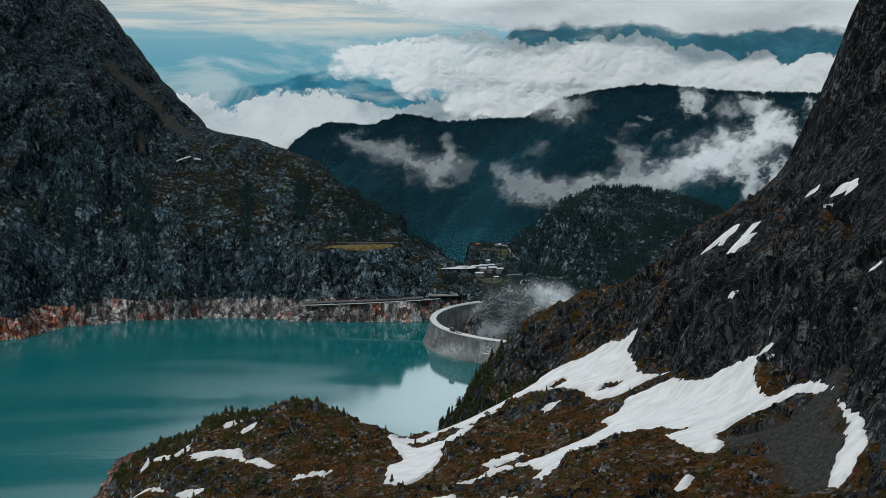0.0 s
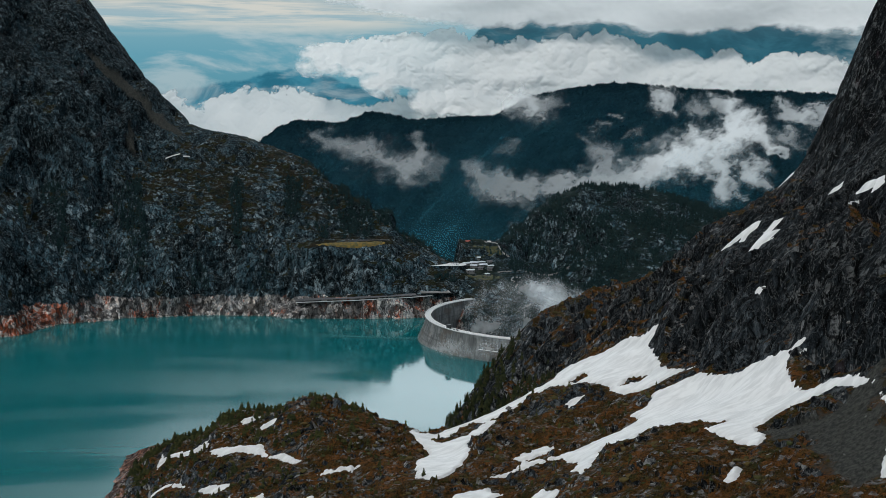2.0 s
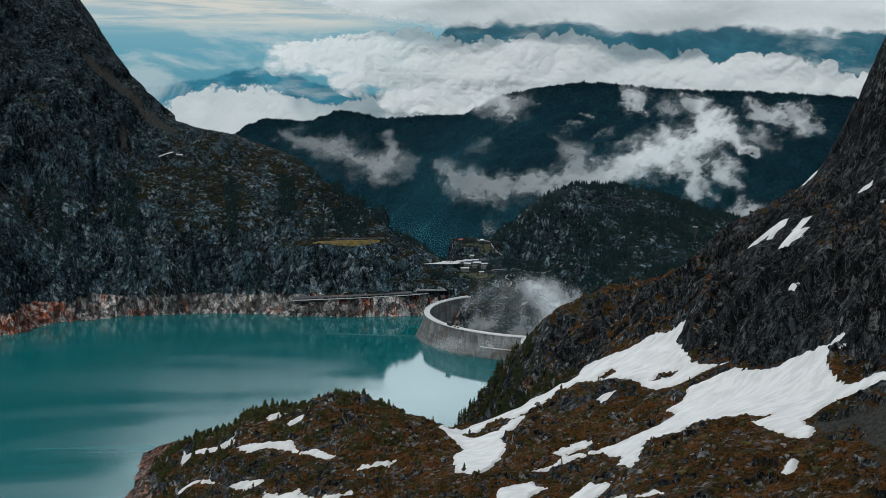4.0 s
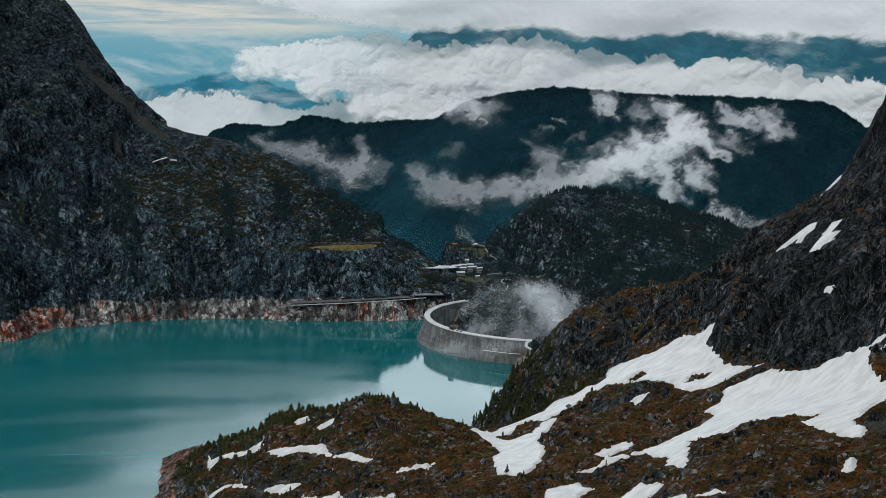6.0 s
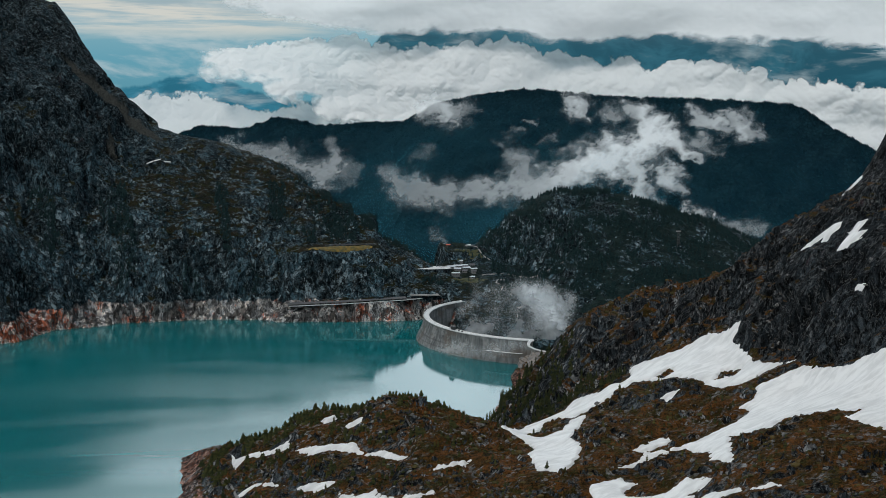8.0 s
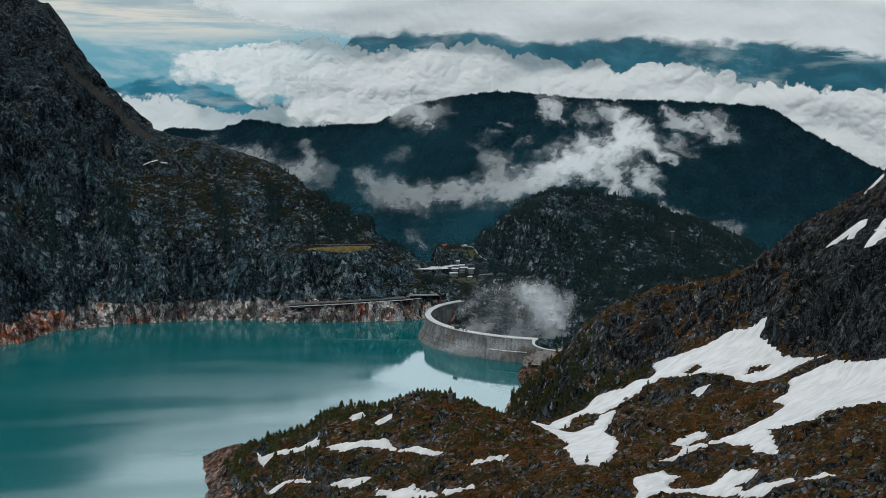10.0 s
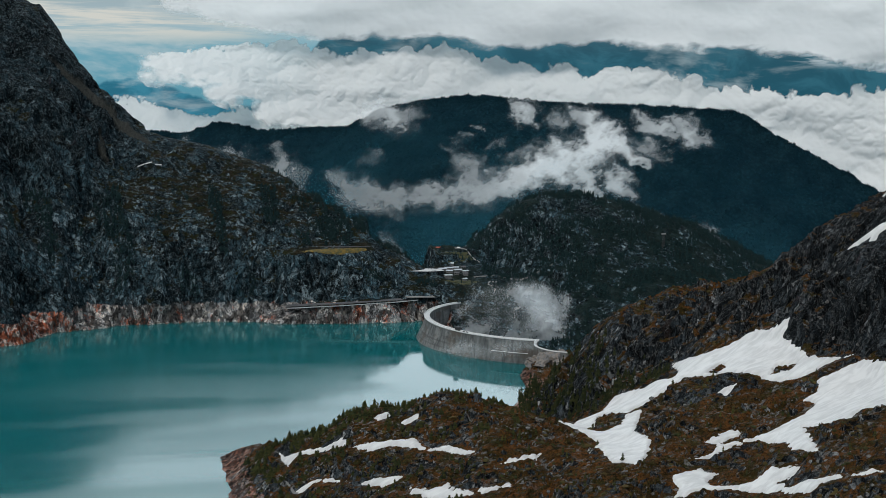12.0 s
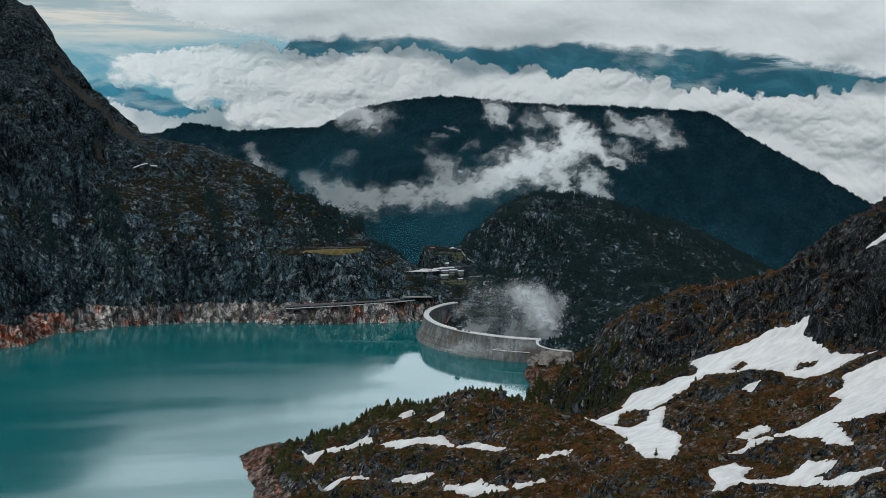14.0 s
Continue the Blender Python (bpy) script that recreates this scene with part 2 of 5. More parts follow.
def scree_cover(x, y):
    """1 on the smooth ribbons of scree, with ragged edges."""
    best = np.full(x.shape, -1.0)
    wx, wy = x + 5 * fbm(x / 12, y / 12, 0, 4, 97), y + 5 * fbm(x / 12, y / 12, 0, 4, 98)
    for line in SCREE:
        for ((ax, ay), ra), ((bx, by), rb) in zip(line, line[1:]):
            ex, ey = bx - ax, by - ay
            f = np.clip(((wx - ax) * ex + (wy - ay) * ey) / (ex * ex + ey * ey), 0, 1)
            best = np.maximum(best, 1 - np.hypot(wx - ax - f * ex, wy - ay - f * ey) / (ra + f * (rb - ra)))
    return smooth(-0.05, 0.3, best)


def near_detail(x, y, z, s):
    """Relief of the near ground: hummocks on the flats, buttresses and ledges where it is steep."""
    steep = smooth(0.7, 1.3, s)
    wx, wy = 5 * perlin(x / 22, y / 22, 0, 31), 5 * perlin(x / 22, y / 22, 0, 32)
    out = smooth(-0.15, 0.25, fbm(x / 34, y / 34, 0, 4, 35)) * (1 - steep)
    hummock = 2.2 * fbm(x / 34, y / 34, 0, 2, 3) + 1.7 * (ridged((x + wx) / 18, (y + wy) / 18, 0, 4, 9) - 0.6) + 0.45 * fbm(x / 3, y / 3, 0, 3, 15)
    block = facets((x + wx) / 9, (y + wy) / 9, z / (9 + 9 * steep), 41)
    pillar = facets((x + wx) / 24, (y + wy) / 19, z / 70, 47)
    small = facets(x / 3.6, y / 3.6, z / 4.5, 44)
    crag = 5.0 * (ridged((x + wx) / 40, (y + wy) / 24, z / 140, 3, 40, 0.5) - 0.7) + 9.0 * pillar + 2.8 * block + 0.8 * small + 0.35 * fbm(x, y, z, 2, 49)
    shore = 0.3 + 0.7 * smooth(-4, 10, z)
    under = snow_cover(x, y)
    shore = shore * (1 - 0.8 * scree_cover(x, y))
    crag = np.where(crag > 0, 5 * np.tanh(crag / 5), crag) - 1.5
    crag = crag * (1 - 0.75 * smooth(228, 250, x) * smooth(195, 215, z))      # a clean edge along the top
    rough = shore * ((1 - steep) * hummock + out * (3.2 * block + 1.5 * small) + steep * crag)
    return rough * (1 - under) + under * near_soft(x, y, z, s)


def far_detail(x, y, z, s):
    steep = smooth(0.4, 0.9, s)
    wx = 9 * perlin(x / 40, z / 50, 0, 61)
    block = facets((x + wx) / 12, y / 20, z / 30, 71)
    small = facets((x + wx) / 4.5, y / 7, z / 9, 74)
    pillar = facets((x + wx) / 30, y / 45, z / 85, 77)
    crag = 9.0 * (ridged((x + wx) / 46, y / 110, z / 190, 3, 70, 0.5) - 0.8) + 7.0 * pillar + 4.4 * block + 1.9 * small + 0.6 * fbm(x / 2, y / 2, z / 2, 2, 79)
    crag = np.where(crag > 0, 6 * np.tanh(crag / 6), crag)
    crag = crag - smooth(170, 230, z) * (0.5 * np.maximum(crag, 0) - 2.5)      # smoother along the skyline
    soft = 2.0 * fbm(x / 30, y / 30, 0, 5, 82) + 1.0 * small
    ledge = smooth(5, 0, np.abs(x - 90) - 42) * smooth(4, 0, np.abs(y - 1508) - 12)
    way = 0.85 * smooth(8, 0, np.abs(x - 98) - 68) * smooth(5, 0, np.abs(y - 1465) - 7)
    ledge = np.maximum(ledge, way)
    yard = smooth(6, 0, np.abs(x - 206) - 40) * smooth(6, 0, np.abs(y - 1519) - 24)
    return (1 - np.maximum(np.maximum(ledge, yard), 0.85 * scree_cover(x, y))) * (0.35 + 0.65 * smooth(0, 14, z)) * (steep * crag + (1 - steep) * soft)


# ---- mesh helpers ----
def mesh_object(name, verts, faces, mats=(), smooth_faces=True, parent=None):
    me = bpy.data.meshes.new(name)
    verts, faces = np.asarray(verts, np.float32), np.asarray(faces, np.int32)
    me.vertices.add(len(verts)), me.loops.add(faces.size), me.polygons.add(len(faces))
    me.vertices.foreach_set("co", verts.ravel())
    me.loops.foreach_set("vertex_index", faces.ravel())
    me.polygons.foreach_set("loop_start", np.arange(0, faces.size, faces.shape[1], dtype=np.int32))
    me.polygons.foreach_set("use_smooth", np.full(len(faces), smooth_faces))
    me.update(calc_edges=True)
    for m in mats:
        me.materials.append(m)
    ob = new(name, me)
    if parent:
        ob.parent = parent
    return ob


def grid_faces(nu, nv, keep=None):
    i = np.arange(nu * nv).reshape(nu, nv)
    f = np.stack([i[:-1, :-1], i[1:, :-1], i[1:, 1:], i[:-1, 1:]], -1).reshape(-1, 4)
    return f if keep is None else f[keep.ravel()]


def attribute(ob, name, values):
    a = ob.data.attributes.new(name, "FLOAT", "POINT")
    a.data.foreach_set("value", np.asarray(values, np.float32).ravel())


def part(name, bm, material, parent, label=""):
    me = bpy.data.meshes.new(name)
    bm.to_mesh(me), bm.free()
    me.materials.append(material)
    ob = new(name, me)
    ob.parent = parent
    return tagged(ob, label)


# ---- materials ----
class Mat:
    """A node material with a small shorthand for its nodes."""

    def __init__(self, name):
        self.m = bpy.data.materials.new(name)
        self.m.use_nodes = True
        self.nt = self.m.node_tree
        self.bsdf = self.nt.nodes["Principled BSDF"]
        self.out = self.nt.nodes["Material Output"]

    def put(self, sock, v):
        if hasattr(v, "is_output"):
            self.nt.links.new(v, sock)
        elif isinstance(v, tuple) and len(v) == 3 and sock.type == "RGBA":
            sock.default_value = (*v, 1)
        else:
            sock.default_value = v

    def node(self, kind, out=0, **ins):
        n = self.nt.nodes.new(kind)
        for k, v in ins.items():
            self.put(n.inputs[k.replace("__", " ")], v)
        return n.outputs[out]

    def pos(self, sx=1.0, sy=1.0, sz=1.0):
        g = self.node("ShaderNodeNewGeometry", "Position")
        return self.node("ShaderNodeMapping", Vector=g, Scale=(sx, sy, sz))

    def warped(self, sx, sy, sz, scale, amount):
        """Position, pushed about by a slow noise and then stretched."""
        n = self.nt.nodes.new("ShaderNodeVectorMath")
        n.operation = "MULTIPLY_ADD"
        self.put(n.inputs[0], self.node("ShaderNodeTexNoise", 1, Vector=self.pos(), Scale=scale, Detail=4))
        n.inputs[1].default_value = (amount, amount, amount)
        self.put(n.inputs[2], self.pos())
        return self.node("ShaderNodeMapping", Vector=n.outputs[0], Scale=(sx, sy, sz))

    def noise(self, scale, detail=4, rough=0.55, vec=None, distort=0.0):
        return self.node("ShaderNodeTexNoise", 0, Vector=vec or self.pos(), Scale=scale, Detail=detail, Roughness=rough, Distortion=distort)

    def voronoi(self, scale, vec=None, out="Distance", feature="F1"):
        n = self.nt.nodes.new("ShaderNodeTexVoronoi")
        n.feature = feature
        self.put(n.inputs["Vector"], vec or self.pos()), self.put(n.inputs["Scale"], scale)
        return n.outputs[out]

    def math(self, op, a, b=0.0, c=0.0):
        n = self.nt.nodes.new("ShaderNodeMath")
        n.operation = op
        for i, v in enumerate((a, b, c)):
            self.put(n.inputs[i], v)
        return n.outputs[0]

    def step(self, v, a, b, lo=0.0, hi=1.0):
        n = self.nt.nodes.new("ShaderNodeMapRange")
        n.interpolation_type = "SMOOTHSTEP"
        for k, x in (("Value", v), ("From Min", a), ("From Max", b), ("To Min", lo), ("To Max", hi)):
            self.put(n.inputs[k], x)
        return n.outputs[0]

    def mix(self, f, a, b):
        n = self.nt.nodes.new("ShaderNodeMix")
        n.data_type = "RGBA"
        self.put(n.inputs[0], f), self.put(n.inputs[6], a), self.put(n.inputs[7], b)
        return n.outputs[2]

    def scale(self, color, f):
        n = self.nt.nodes.new("ShaderNodeVectorMath")
        n.operation = "SCALE"
        self.put(n.inputs[0], color), self.put(n.inputs["Scale"], f)
        return n.outputs[0]

    def ramp(self, v, *stops):
        n = self.nt.nodes.new("ShaderNodeValToRGB")
        e = n.color_ramp.elements
        while len(e) < len(stops):
            e.new(0.5)
        for el, (p, c) in zip(e, stops):
            el.position, el.color = p, (*c, 1)
        self.put(n.inputs[0], v)
        return n.outputs[0]

    def bump(self, h, strength=0.5, distance=1.0, normal=None):
        n = self.nt.nodes.new("ShaderNodeBump")
        n.inputs["Strength"].default_value, n.inputs["Distance"].default_value = strength, distance
        self.put(n.inputs["Height"], h)
        if normal:
            self.put(n.inputs["Normal"], normal)
        return n.outputs[0]

    def axis(self, v, k):
        return self.node("ShaderNodeSeparateXYZ", k, Vector=v)

    def done(self, color, rough=0.8, normal=None, **more):
        self.put(self.bsdf.inputs["Base Color"], color)
        self.put(self.bsdf.inputs["Roughness"], rough)
        if normal:
            self.put(self.bsdf.inputs["Normal"], normal)
        for k, v in more.items():
            self.put(self.bsdf.inputs[k.replace("__", " ")], v)
        return self.m


def ground_material(name, shore_top, heath, heath_dry, rock_a, rock_b, pale, heath_slope, cell, blotch, red, upright, busy, relief, woods=None):
    """Rock on the steep parts, heath on the gentler ones, bare stained rock in the drawdown band over the water."""
    k = Mat(name)
    g = k.nt.nodes.new("ShaderNodeNewGeometry")
    grit = k.noise(1.7, 3, 0.6)
    up, z = k.axis(g.outputs["Normal"], "Z"), k.axis(g.outputs["Position"], "Z")
    big, mid, fine = k.noise(0.018, 3), k.noise(0.09, 5, 0.6), k.noise(0.6, 6, 0.7)
    streak = k.noise(0.20, 7, 0.72, k.pos(1.0, 1.0, upright), 0.8)
    chip = k.voronoi(cell, k.pos(1.2, 1.2, 1.4 * upright), "Distance")
    tile = k.axis(k.voronoi(cell, k.pos(1.2, 1.2, 1.4 * upright), "Color"), "X")
    tone_by_height = k.mix(k.step(k.math("ADD", z, k.math("MULTIPLY", k.math("SUBTRACT", big, 0.5), 120)), 60, 215), tuple(1.7 * c for c in rock_b), tuple(0.55 * c for c in rock_b))
    rock = k.mix(k.step(streak, 0.38, 0.62), rock_a, tone_by_height)      # paler low down, darker above
    # broken faces: every plane of the rock has a tone of its own
    plane_1 = k.axis(k.voronoi(0.055, k.warped(1.0, 1.0, upright, 0.06, 10.0), "Color"), "X")
    plane_2 = k.axis(k.voronoi(cell * 0.8, k.warped(1.2, 1.2, 1.4 * upright, 0.3, 2.5), "Color"), "Y")
    rock = k.scale(rock, k.math("MULTIPLY", k.step(plane_1, 0.0, 1.0, 1 - 0.5 * busy, 1 + 0.55 * busy), k.step(plane_2, 0.1, 1.0, 1 - 0.45 * busy, 1 + 0.75 * busy)))
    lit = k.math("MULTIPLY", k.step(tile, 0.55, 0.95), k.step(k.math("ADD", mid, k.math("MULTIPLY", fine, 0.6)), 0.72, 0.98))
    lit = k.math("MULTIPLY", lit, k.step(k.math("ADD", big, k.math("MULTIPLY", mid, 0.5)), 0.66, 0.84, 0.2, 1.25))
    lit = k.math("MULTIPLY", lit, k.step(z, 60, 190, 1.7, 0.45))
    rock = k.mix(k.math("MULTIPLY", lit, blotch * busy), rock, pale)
    rock = k.mix(k.step(streak, 0.56, 0.66, 0, 0.55 * busy), rock, tuple(0.6 * c for c in pale))
    # small hollows in the rock, darkened in the colour as if shaded
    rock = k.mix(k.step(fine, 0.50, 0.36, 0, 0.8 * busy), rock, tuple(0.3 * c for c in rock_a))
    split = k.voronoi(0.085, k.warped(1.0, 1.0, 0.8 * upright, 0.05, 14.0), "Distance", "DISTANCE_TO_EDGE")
    rock = k.mix(k.step(split, 0.05, 0.0, 0, 0.85), rock, tuple(0.25 * c for c in rock_a))      # upright clefts, their shade painted on as dark lines
    rust = k.step(k.noise(0.045, 5, 0.6, k.pos(1, 1, 0.3)), 0.62, 0.74, 0, 0.5)
    rock = k.mix(k.math("MULTIPLY", rust, 0.5), rock, (0.075, 0.038, 0.022))
    grass = k.mix(k.step(mid, 0.38, 0.60), heath, heath_dry)
    grass = k.mix(k.step(k.noise(0.12, 6, 0.65), 0.50, 0.60, 0, 0.85), grass, (0.030, 0.034, 0.011))
    # shadows among the tussocks, put into the heath's colour
    grass = k.mix(k.step(fine, 0.46, 0.62, 0, 0.85), grass, tuple(0.3 * c for c in heath))
    lit_edge = k.math("ABSOLUTE", k.math("SUBTRACT", k.noise(0.14, 4, 0.6, k.pos(1, 1, 0.5), 0.6), 0.5))
    rock = k.mix(k.step(lit_edge, 0.016, 0.0, 0, 0.5 * busy), rock, tuple(0.8 * c for c in pale))      # pale lines painted as edges that catch the light
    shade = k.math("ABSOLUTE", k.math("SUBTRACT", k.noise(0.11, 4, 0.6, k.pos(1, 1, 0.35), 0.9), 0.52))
    rock = k.mix(k.step(shade, 0.020, 0.0, 0, 0.9), rock, tuple(0.2 * c for c in rock_a))      # dark cracks, with the shade in them painted
    seep = k.math("MULTIPLY", k.step(k.noise(0.16, 5, 0.6, k.pos(1, 1, 0.10)), 0.59, 0.70), k.step(k.noise(0.03, 3), 0.48, 0.62))
    rock = k.mix(k.math("MULTIPLY", seep, 0.75), rock, tuple((1.9 if i == 0 else 0.9) * v for i, v in enumerate(rock_b)))      # rusty seepage down the faces
    slab = k.math("MULTIPLY", k.step(k.noise(0.11, 6, 0.7, k.pos(0.8, 1.6, 1.0), 0.6), 0.575, 0.63), k.step(tile, 0.2, 0.8, 0.25, 1.0))
    grass = k.mix(k.math("MULTIPLY", slab, 0.8 * blotch), grass, tuple(0.62 * c for c in pale))      # bare slabs in the heath
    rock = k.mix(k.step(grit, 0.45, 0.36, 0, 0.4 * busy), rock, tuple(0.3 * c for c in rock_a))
    shrub = k.math("MULTIPLY", k.step(k.noise(0.28, 5, 0.7), 0.52, 0.60), k.step(k.noise(0.05, 4, 0.6), 0.40, 0.58, 0.25, 1.0))
    grass = k.mix(k.math("MULTIPLY", shrub, 0.9), grass, (0.006, 0.009, 0.005))
    stone = k.voronoi(cell * 1.1, k.warped(1.0, 1.0, 1.0, 0.4, 1.5), "Color")
    stone = k.math("MULTIPLY", k.step(k.axis(stone, "X"), 0.74, 0.80), k.step(k.noise(0.07, 5, 0.65), 0.44, 0.60))
    grass = k.mix(k.math("MULTIPLY", stone, 0.85), grass, k.scale(tuple(0.6 * c for c in pale), k.step(k.axis(k.voronoi(cell * 2.0, None, "Color"), "Y"), 0.0, 1.0, 0.35, 1.3)))
    grass = k.mix(k.step(grit, 0.47, 0.34, 0, 0.8), grass, (0.010, 0.008, 0.004))
    grass = k.mix(k.step(grit, 0.56, 0.68, 0, 0.6), grass, tuple(1.35 * c for c in heath_dry))
    rock = k.mix(k.step(grit, 0.60, 0.72, 0, 0.35 * busy), rock, tuple(0.75 * c for c in pale))
    grass = k.mix(k.step(up, 0.76, 0.55, 0, 0.75), grass, tuple(0.62 * c for c in heath))      # heath colour darker on steep ground
    if woods:      # green undergrowth in the woods east of the saddle, its blue standing for haze
        grass = k.mix(k.step(k.axis(g.outputs["Position"], "X"), 175, 260, 0, 0.85), grass, k.mix(k.step(mid, 0.4, 0.6), woods, tuple(1.8 * c for c in woods)))
    cover = k.math("ADD", up, k.math("MULTIPLY", k.math("SUBTRACT", k.noise(0.06, 7, 0.66), 0.5), 1.5))
    cover = k.math("ADD", cover, k.math("MULTIPLY", k.math("SUBTRACT", big, 0.5), 0.7))
    cover = k.math("SUBTRACT", cover, k.step(z, 130, 185, 0, 0.22))      # barer with height
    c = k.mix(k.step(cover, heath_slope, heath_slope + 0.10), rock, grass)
    loose = k.nt.nodes.new("ShaderNodeAttribute")
    loose.attribute_name = "scree"
    c = k.mix(loose.outputs["Fac"], c, k.mix(k.step(fine, 0.36, 0.66), (0.030, 0.032, 0.029), (0.080, 0.080, 0.070)))
    band = k.math("ADD", z, k.math("MULTIPLY", k.math("SUBTRACT", k.noise(0.10, 5, 0.6), 0.5), 14.0))
    stain = k.math("ADD", k.math("ADD", k.math("ADD", k.step(k.axis(g.outputs["Position"], "X"), 40, 110, 0.0, 0.07), k.step(k.axis(g.outputs["Position"], "X"), -150, -225, 0.0, 0.26)), k.noise(0.085, 5, 0.65, k.pos(1, 1, 0.5))), k.math("MULTIPLY", k.math("SUBTRACT", fine, 0.5), 0.5))
    bare = k.mix(k.step(stain, red, red + 0.10), (0.25, 0.25, 0.25), (0.36, 0.105, 0.055) if red > 0.45 else (0.17, 0.075, 0.05))
    bare = k.mix(k.step(streak, 0.38, 0.50, 0.85, 0), bare, (0.045, 0.045, 0.046))
    bare = k.mix(k.step(tile, 0.62, 0.85, 0, 0.75), bare, (0.50, 0.45, 0.40) if red > 0.45 else (0.22, 0.145, 0.115))
    bare = k.mix(k.step(fine, 0.50, 0.38, 0, 0.8), bare, (0.03, 0.028, 0.027))
    # the same painted bright edges and shaded cracks, in the drawdown band
    bare = k.mix(k.step(lit_edge, 0.03, 0.0, 0, 0.7), bare, (0.52, 0.50, 0.47) if red > 0.45 else (0.26, 0.19, 0.16))
    bare = k.mix(k.step(shade, 0.035, 0.0, 0, 0.9), bare, (0.025, 0.024, 0.024))
    bare = k.scale(bare, k.math("MULTIPLY", k.step(plane_2, 0.05, 1.0, 0.35, 1.9), k.step(plane_1, 0.0, 1.0, 0.7, 1.3)))
    gx, gy = k.axis(g.outputs["Position"], "X"), k.axis(g.outputs["Position"], "Y")
    basin = k.math("MULTIPLY", k.step(gx, 186, 194, 1, 0), k.step(gy, 1500, 1510, 1, 0))
    c = k.mix(k.math("MULTIPLY", k.step(band, shore_top, shore_top + 1.2, 1, 0), basin), c, bare)
    h = k.math("ADD", k.math("MULTIPLY", streak, 2.0), k.math("ADD", k.math("MULTIPLY", fine, 1.2), k.math("MULTIPLY", chip, 1.2)))
    return k.done(c, 0.9, k.bump(h, 1.0, relief), Specular__IOR__Level=0.05)


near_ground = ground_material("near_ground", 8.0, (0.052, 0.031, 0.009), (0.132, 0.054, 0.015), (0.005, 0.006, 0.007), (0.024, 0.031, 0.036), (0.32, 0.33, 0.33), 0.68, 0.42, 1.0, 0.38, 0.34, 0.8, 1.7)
# bluer rock and lifted darks put the distance's haze into the colours
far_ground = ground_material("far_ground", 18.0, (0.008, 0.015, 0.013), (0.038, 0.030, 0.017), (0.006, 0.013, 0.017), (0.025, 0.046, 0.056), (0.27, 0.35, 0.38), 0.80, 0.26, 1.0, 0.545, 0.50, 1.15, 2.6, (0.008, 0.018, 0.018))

k = Mat("snow")
c = k.mix(k.step(k.noise(0.10, 6, 0.6, k.pos(1.0, 2.4, 1.0), 0.6), 0.36, 0.66), (0.61, 0.605, 0.595), (0.48, 0.477, 0.472))
c = k.mix(k.step(k.noise(1.3, 6, 0.7), 0.62, 0.75, 0, 0.35), c, (0.30, 0.26, 0.22))
snow_mat = k.done(c, 0.6,
                  k.bump(k.noise(0.5, 4), 0.12, 0.5))

k = Mat("lake_water")
ripple = k.noise(0.9, 3, 0.5, k.pos(1, 0.35, 1))
drift = k.math("MULTIPLY", k.math("SUBTRACT", k.noise(0.008, 4, 0.5, k.pos(0.5, 1.6, 1)), 0.5), 260)
calm_bay = k.math("MULTIPLY", k.step(k.math("ADD", k.axis(k.pos(), "X"), drift), 20, 130), k.step(k.math("ADD", k.axis(k.pos(), "Y"), drift), 960, 1200))      # sheltered by the dam
breeze = k.step(k.noise(0.006, 5, 0.55, k.pos(0.30, 1.7, 1), 0.4), 0.40, 0.62)      # cat's-paws on calm water
silt = k.mix(k.noise(0.004, 2), (0.002, 0.090, 0.098), (0.003, 0.122, 0.130))
water_mat = k.done(silt, k.math("MULTIPLY", k.step(breeze, 0, 1, 0.13, 0.24), k.step(calm_bay, 0, 1, 1.0, 0.32)), k.bump(ripple, 0.08, 0.15), IOR=1.33, Specular__IOR__Level=0.5)

k = Mat("dam_concrete")
run = k.noise(0.35, 5, 0.6, k.pos(1, 1, 0.08))
tone = k.noise(0.05, 5, 0.6, k.pos(1, 1, 1.6))
pour = k.noise(0.55, 2, 0.5, k.pos(0.01, 0.01, 1))
c = k.mix(k.step(run, 0.30, 0.75), (0.052, 0.058, 0.060), (0.185, 0.192, 0.190))
c = k.mix(k.step(tone, 0.50, 0.62, 0, 0.75), c, (0.085, 0.070, 0.056))
c = k.mix(k.step(k.noise(0.12, 6, 0.65), 0.52, 0.66, 0, 0.6), c, (0.24, 0.245, 0.24))
c = k.mix(k.step(pour, 0.44, 0.36, 0, 0.5), c, (0.045, 0.047, 0.047))
concrete = k.done(c, 0.85, k.bump(k.noise(1.5, 4), 0.25, 0.2))
k = Mat("joint_shade")
joint_dark = k.done(k.mix(k.noise(1.0, 3), (0.05, 0.05, 0.048), (0.07, 0.068, 0.066)), 0.9)
k = Mat("weathered_concrete")
gallery_roof = k.done(k.mix(k.noise(0.5, 5), (0.11, 0.11, 0.108), (0.18, 0.178, 0.172)), 0.85)
k = Mat("mid_concrete")
mid_concrete = k.done(k.mix(k.noise(0.5, 5), (0.17, 0.17, 0.165), (0.27, 0.265, 0.255)), 0.85)
k = Mat("crest_concrete")
pale_concrete = k.done(k.mix(k.noise(0.4, 4), (0.60, 0.605, 0.60), (0.74, 0.74, 0.73)), 0.8)


def forest_material(name, a, b):
    k = Mat(name)
    c = k.mix(k.step(k.noise(0.02, 5, 0.6), 0.35, 0.65), a, b)
    c = k.mix(k.step(k.voronoi(0.11), 0.1, 0.8, 0, 0.5), c, tuple(0.5 * v for v in a))
    return k.done(c, 0.95, k.bump(k.voronoi(0.11), 0.8, 4.0), Specular__IOR__Level=0.0)


# the blue in these forest greens stands for haze over the distance
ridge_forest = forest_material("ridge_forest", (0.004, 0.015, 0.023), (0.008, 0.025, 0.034))

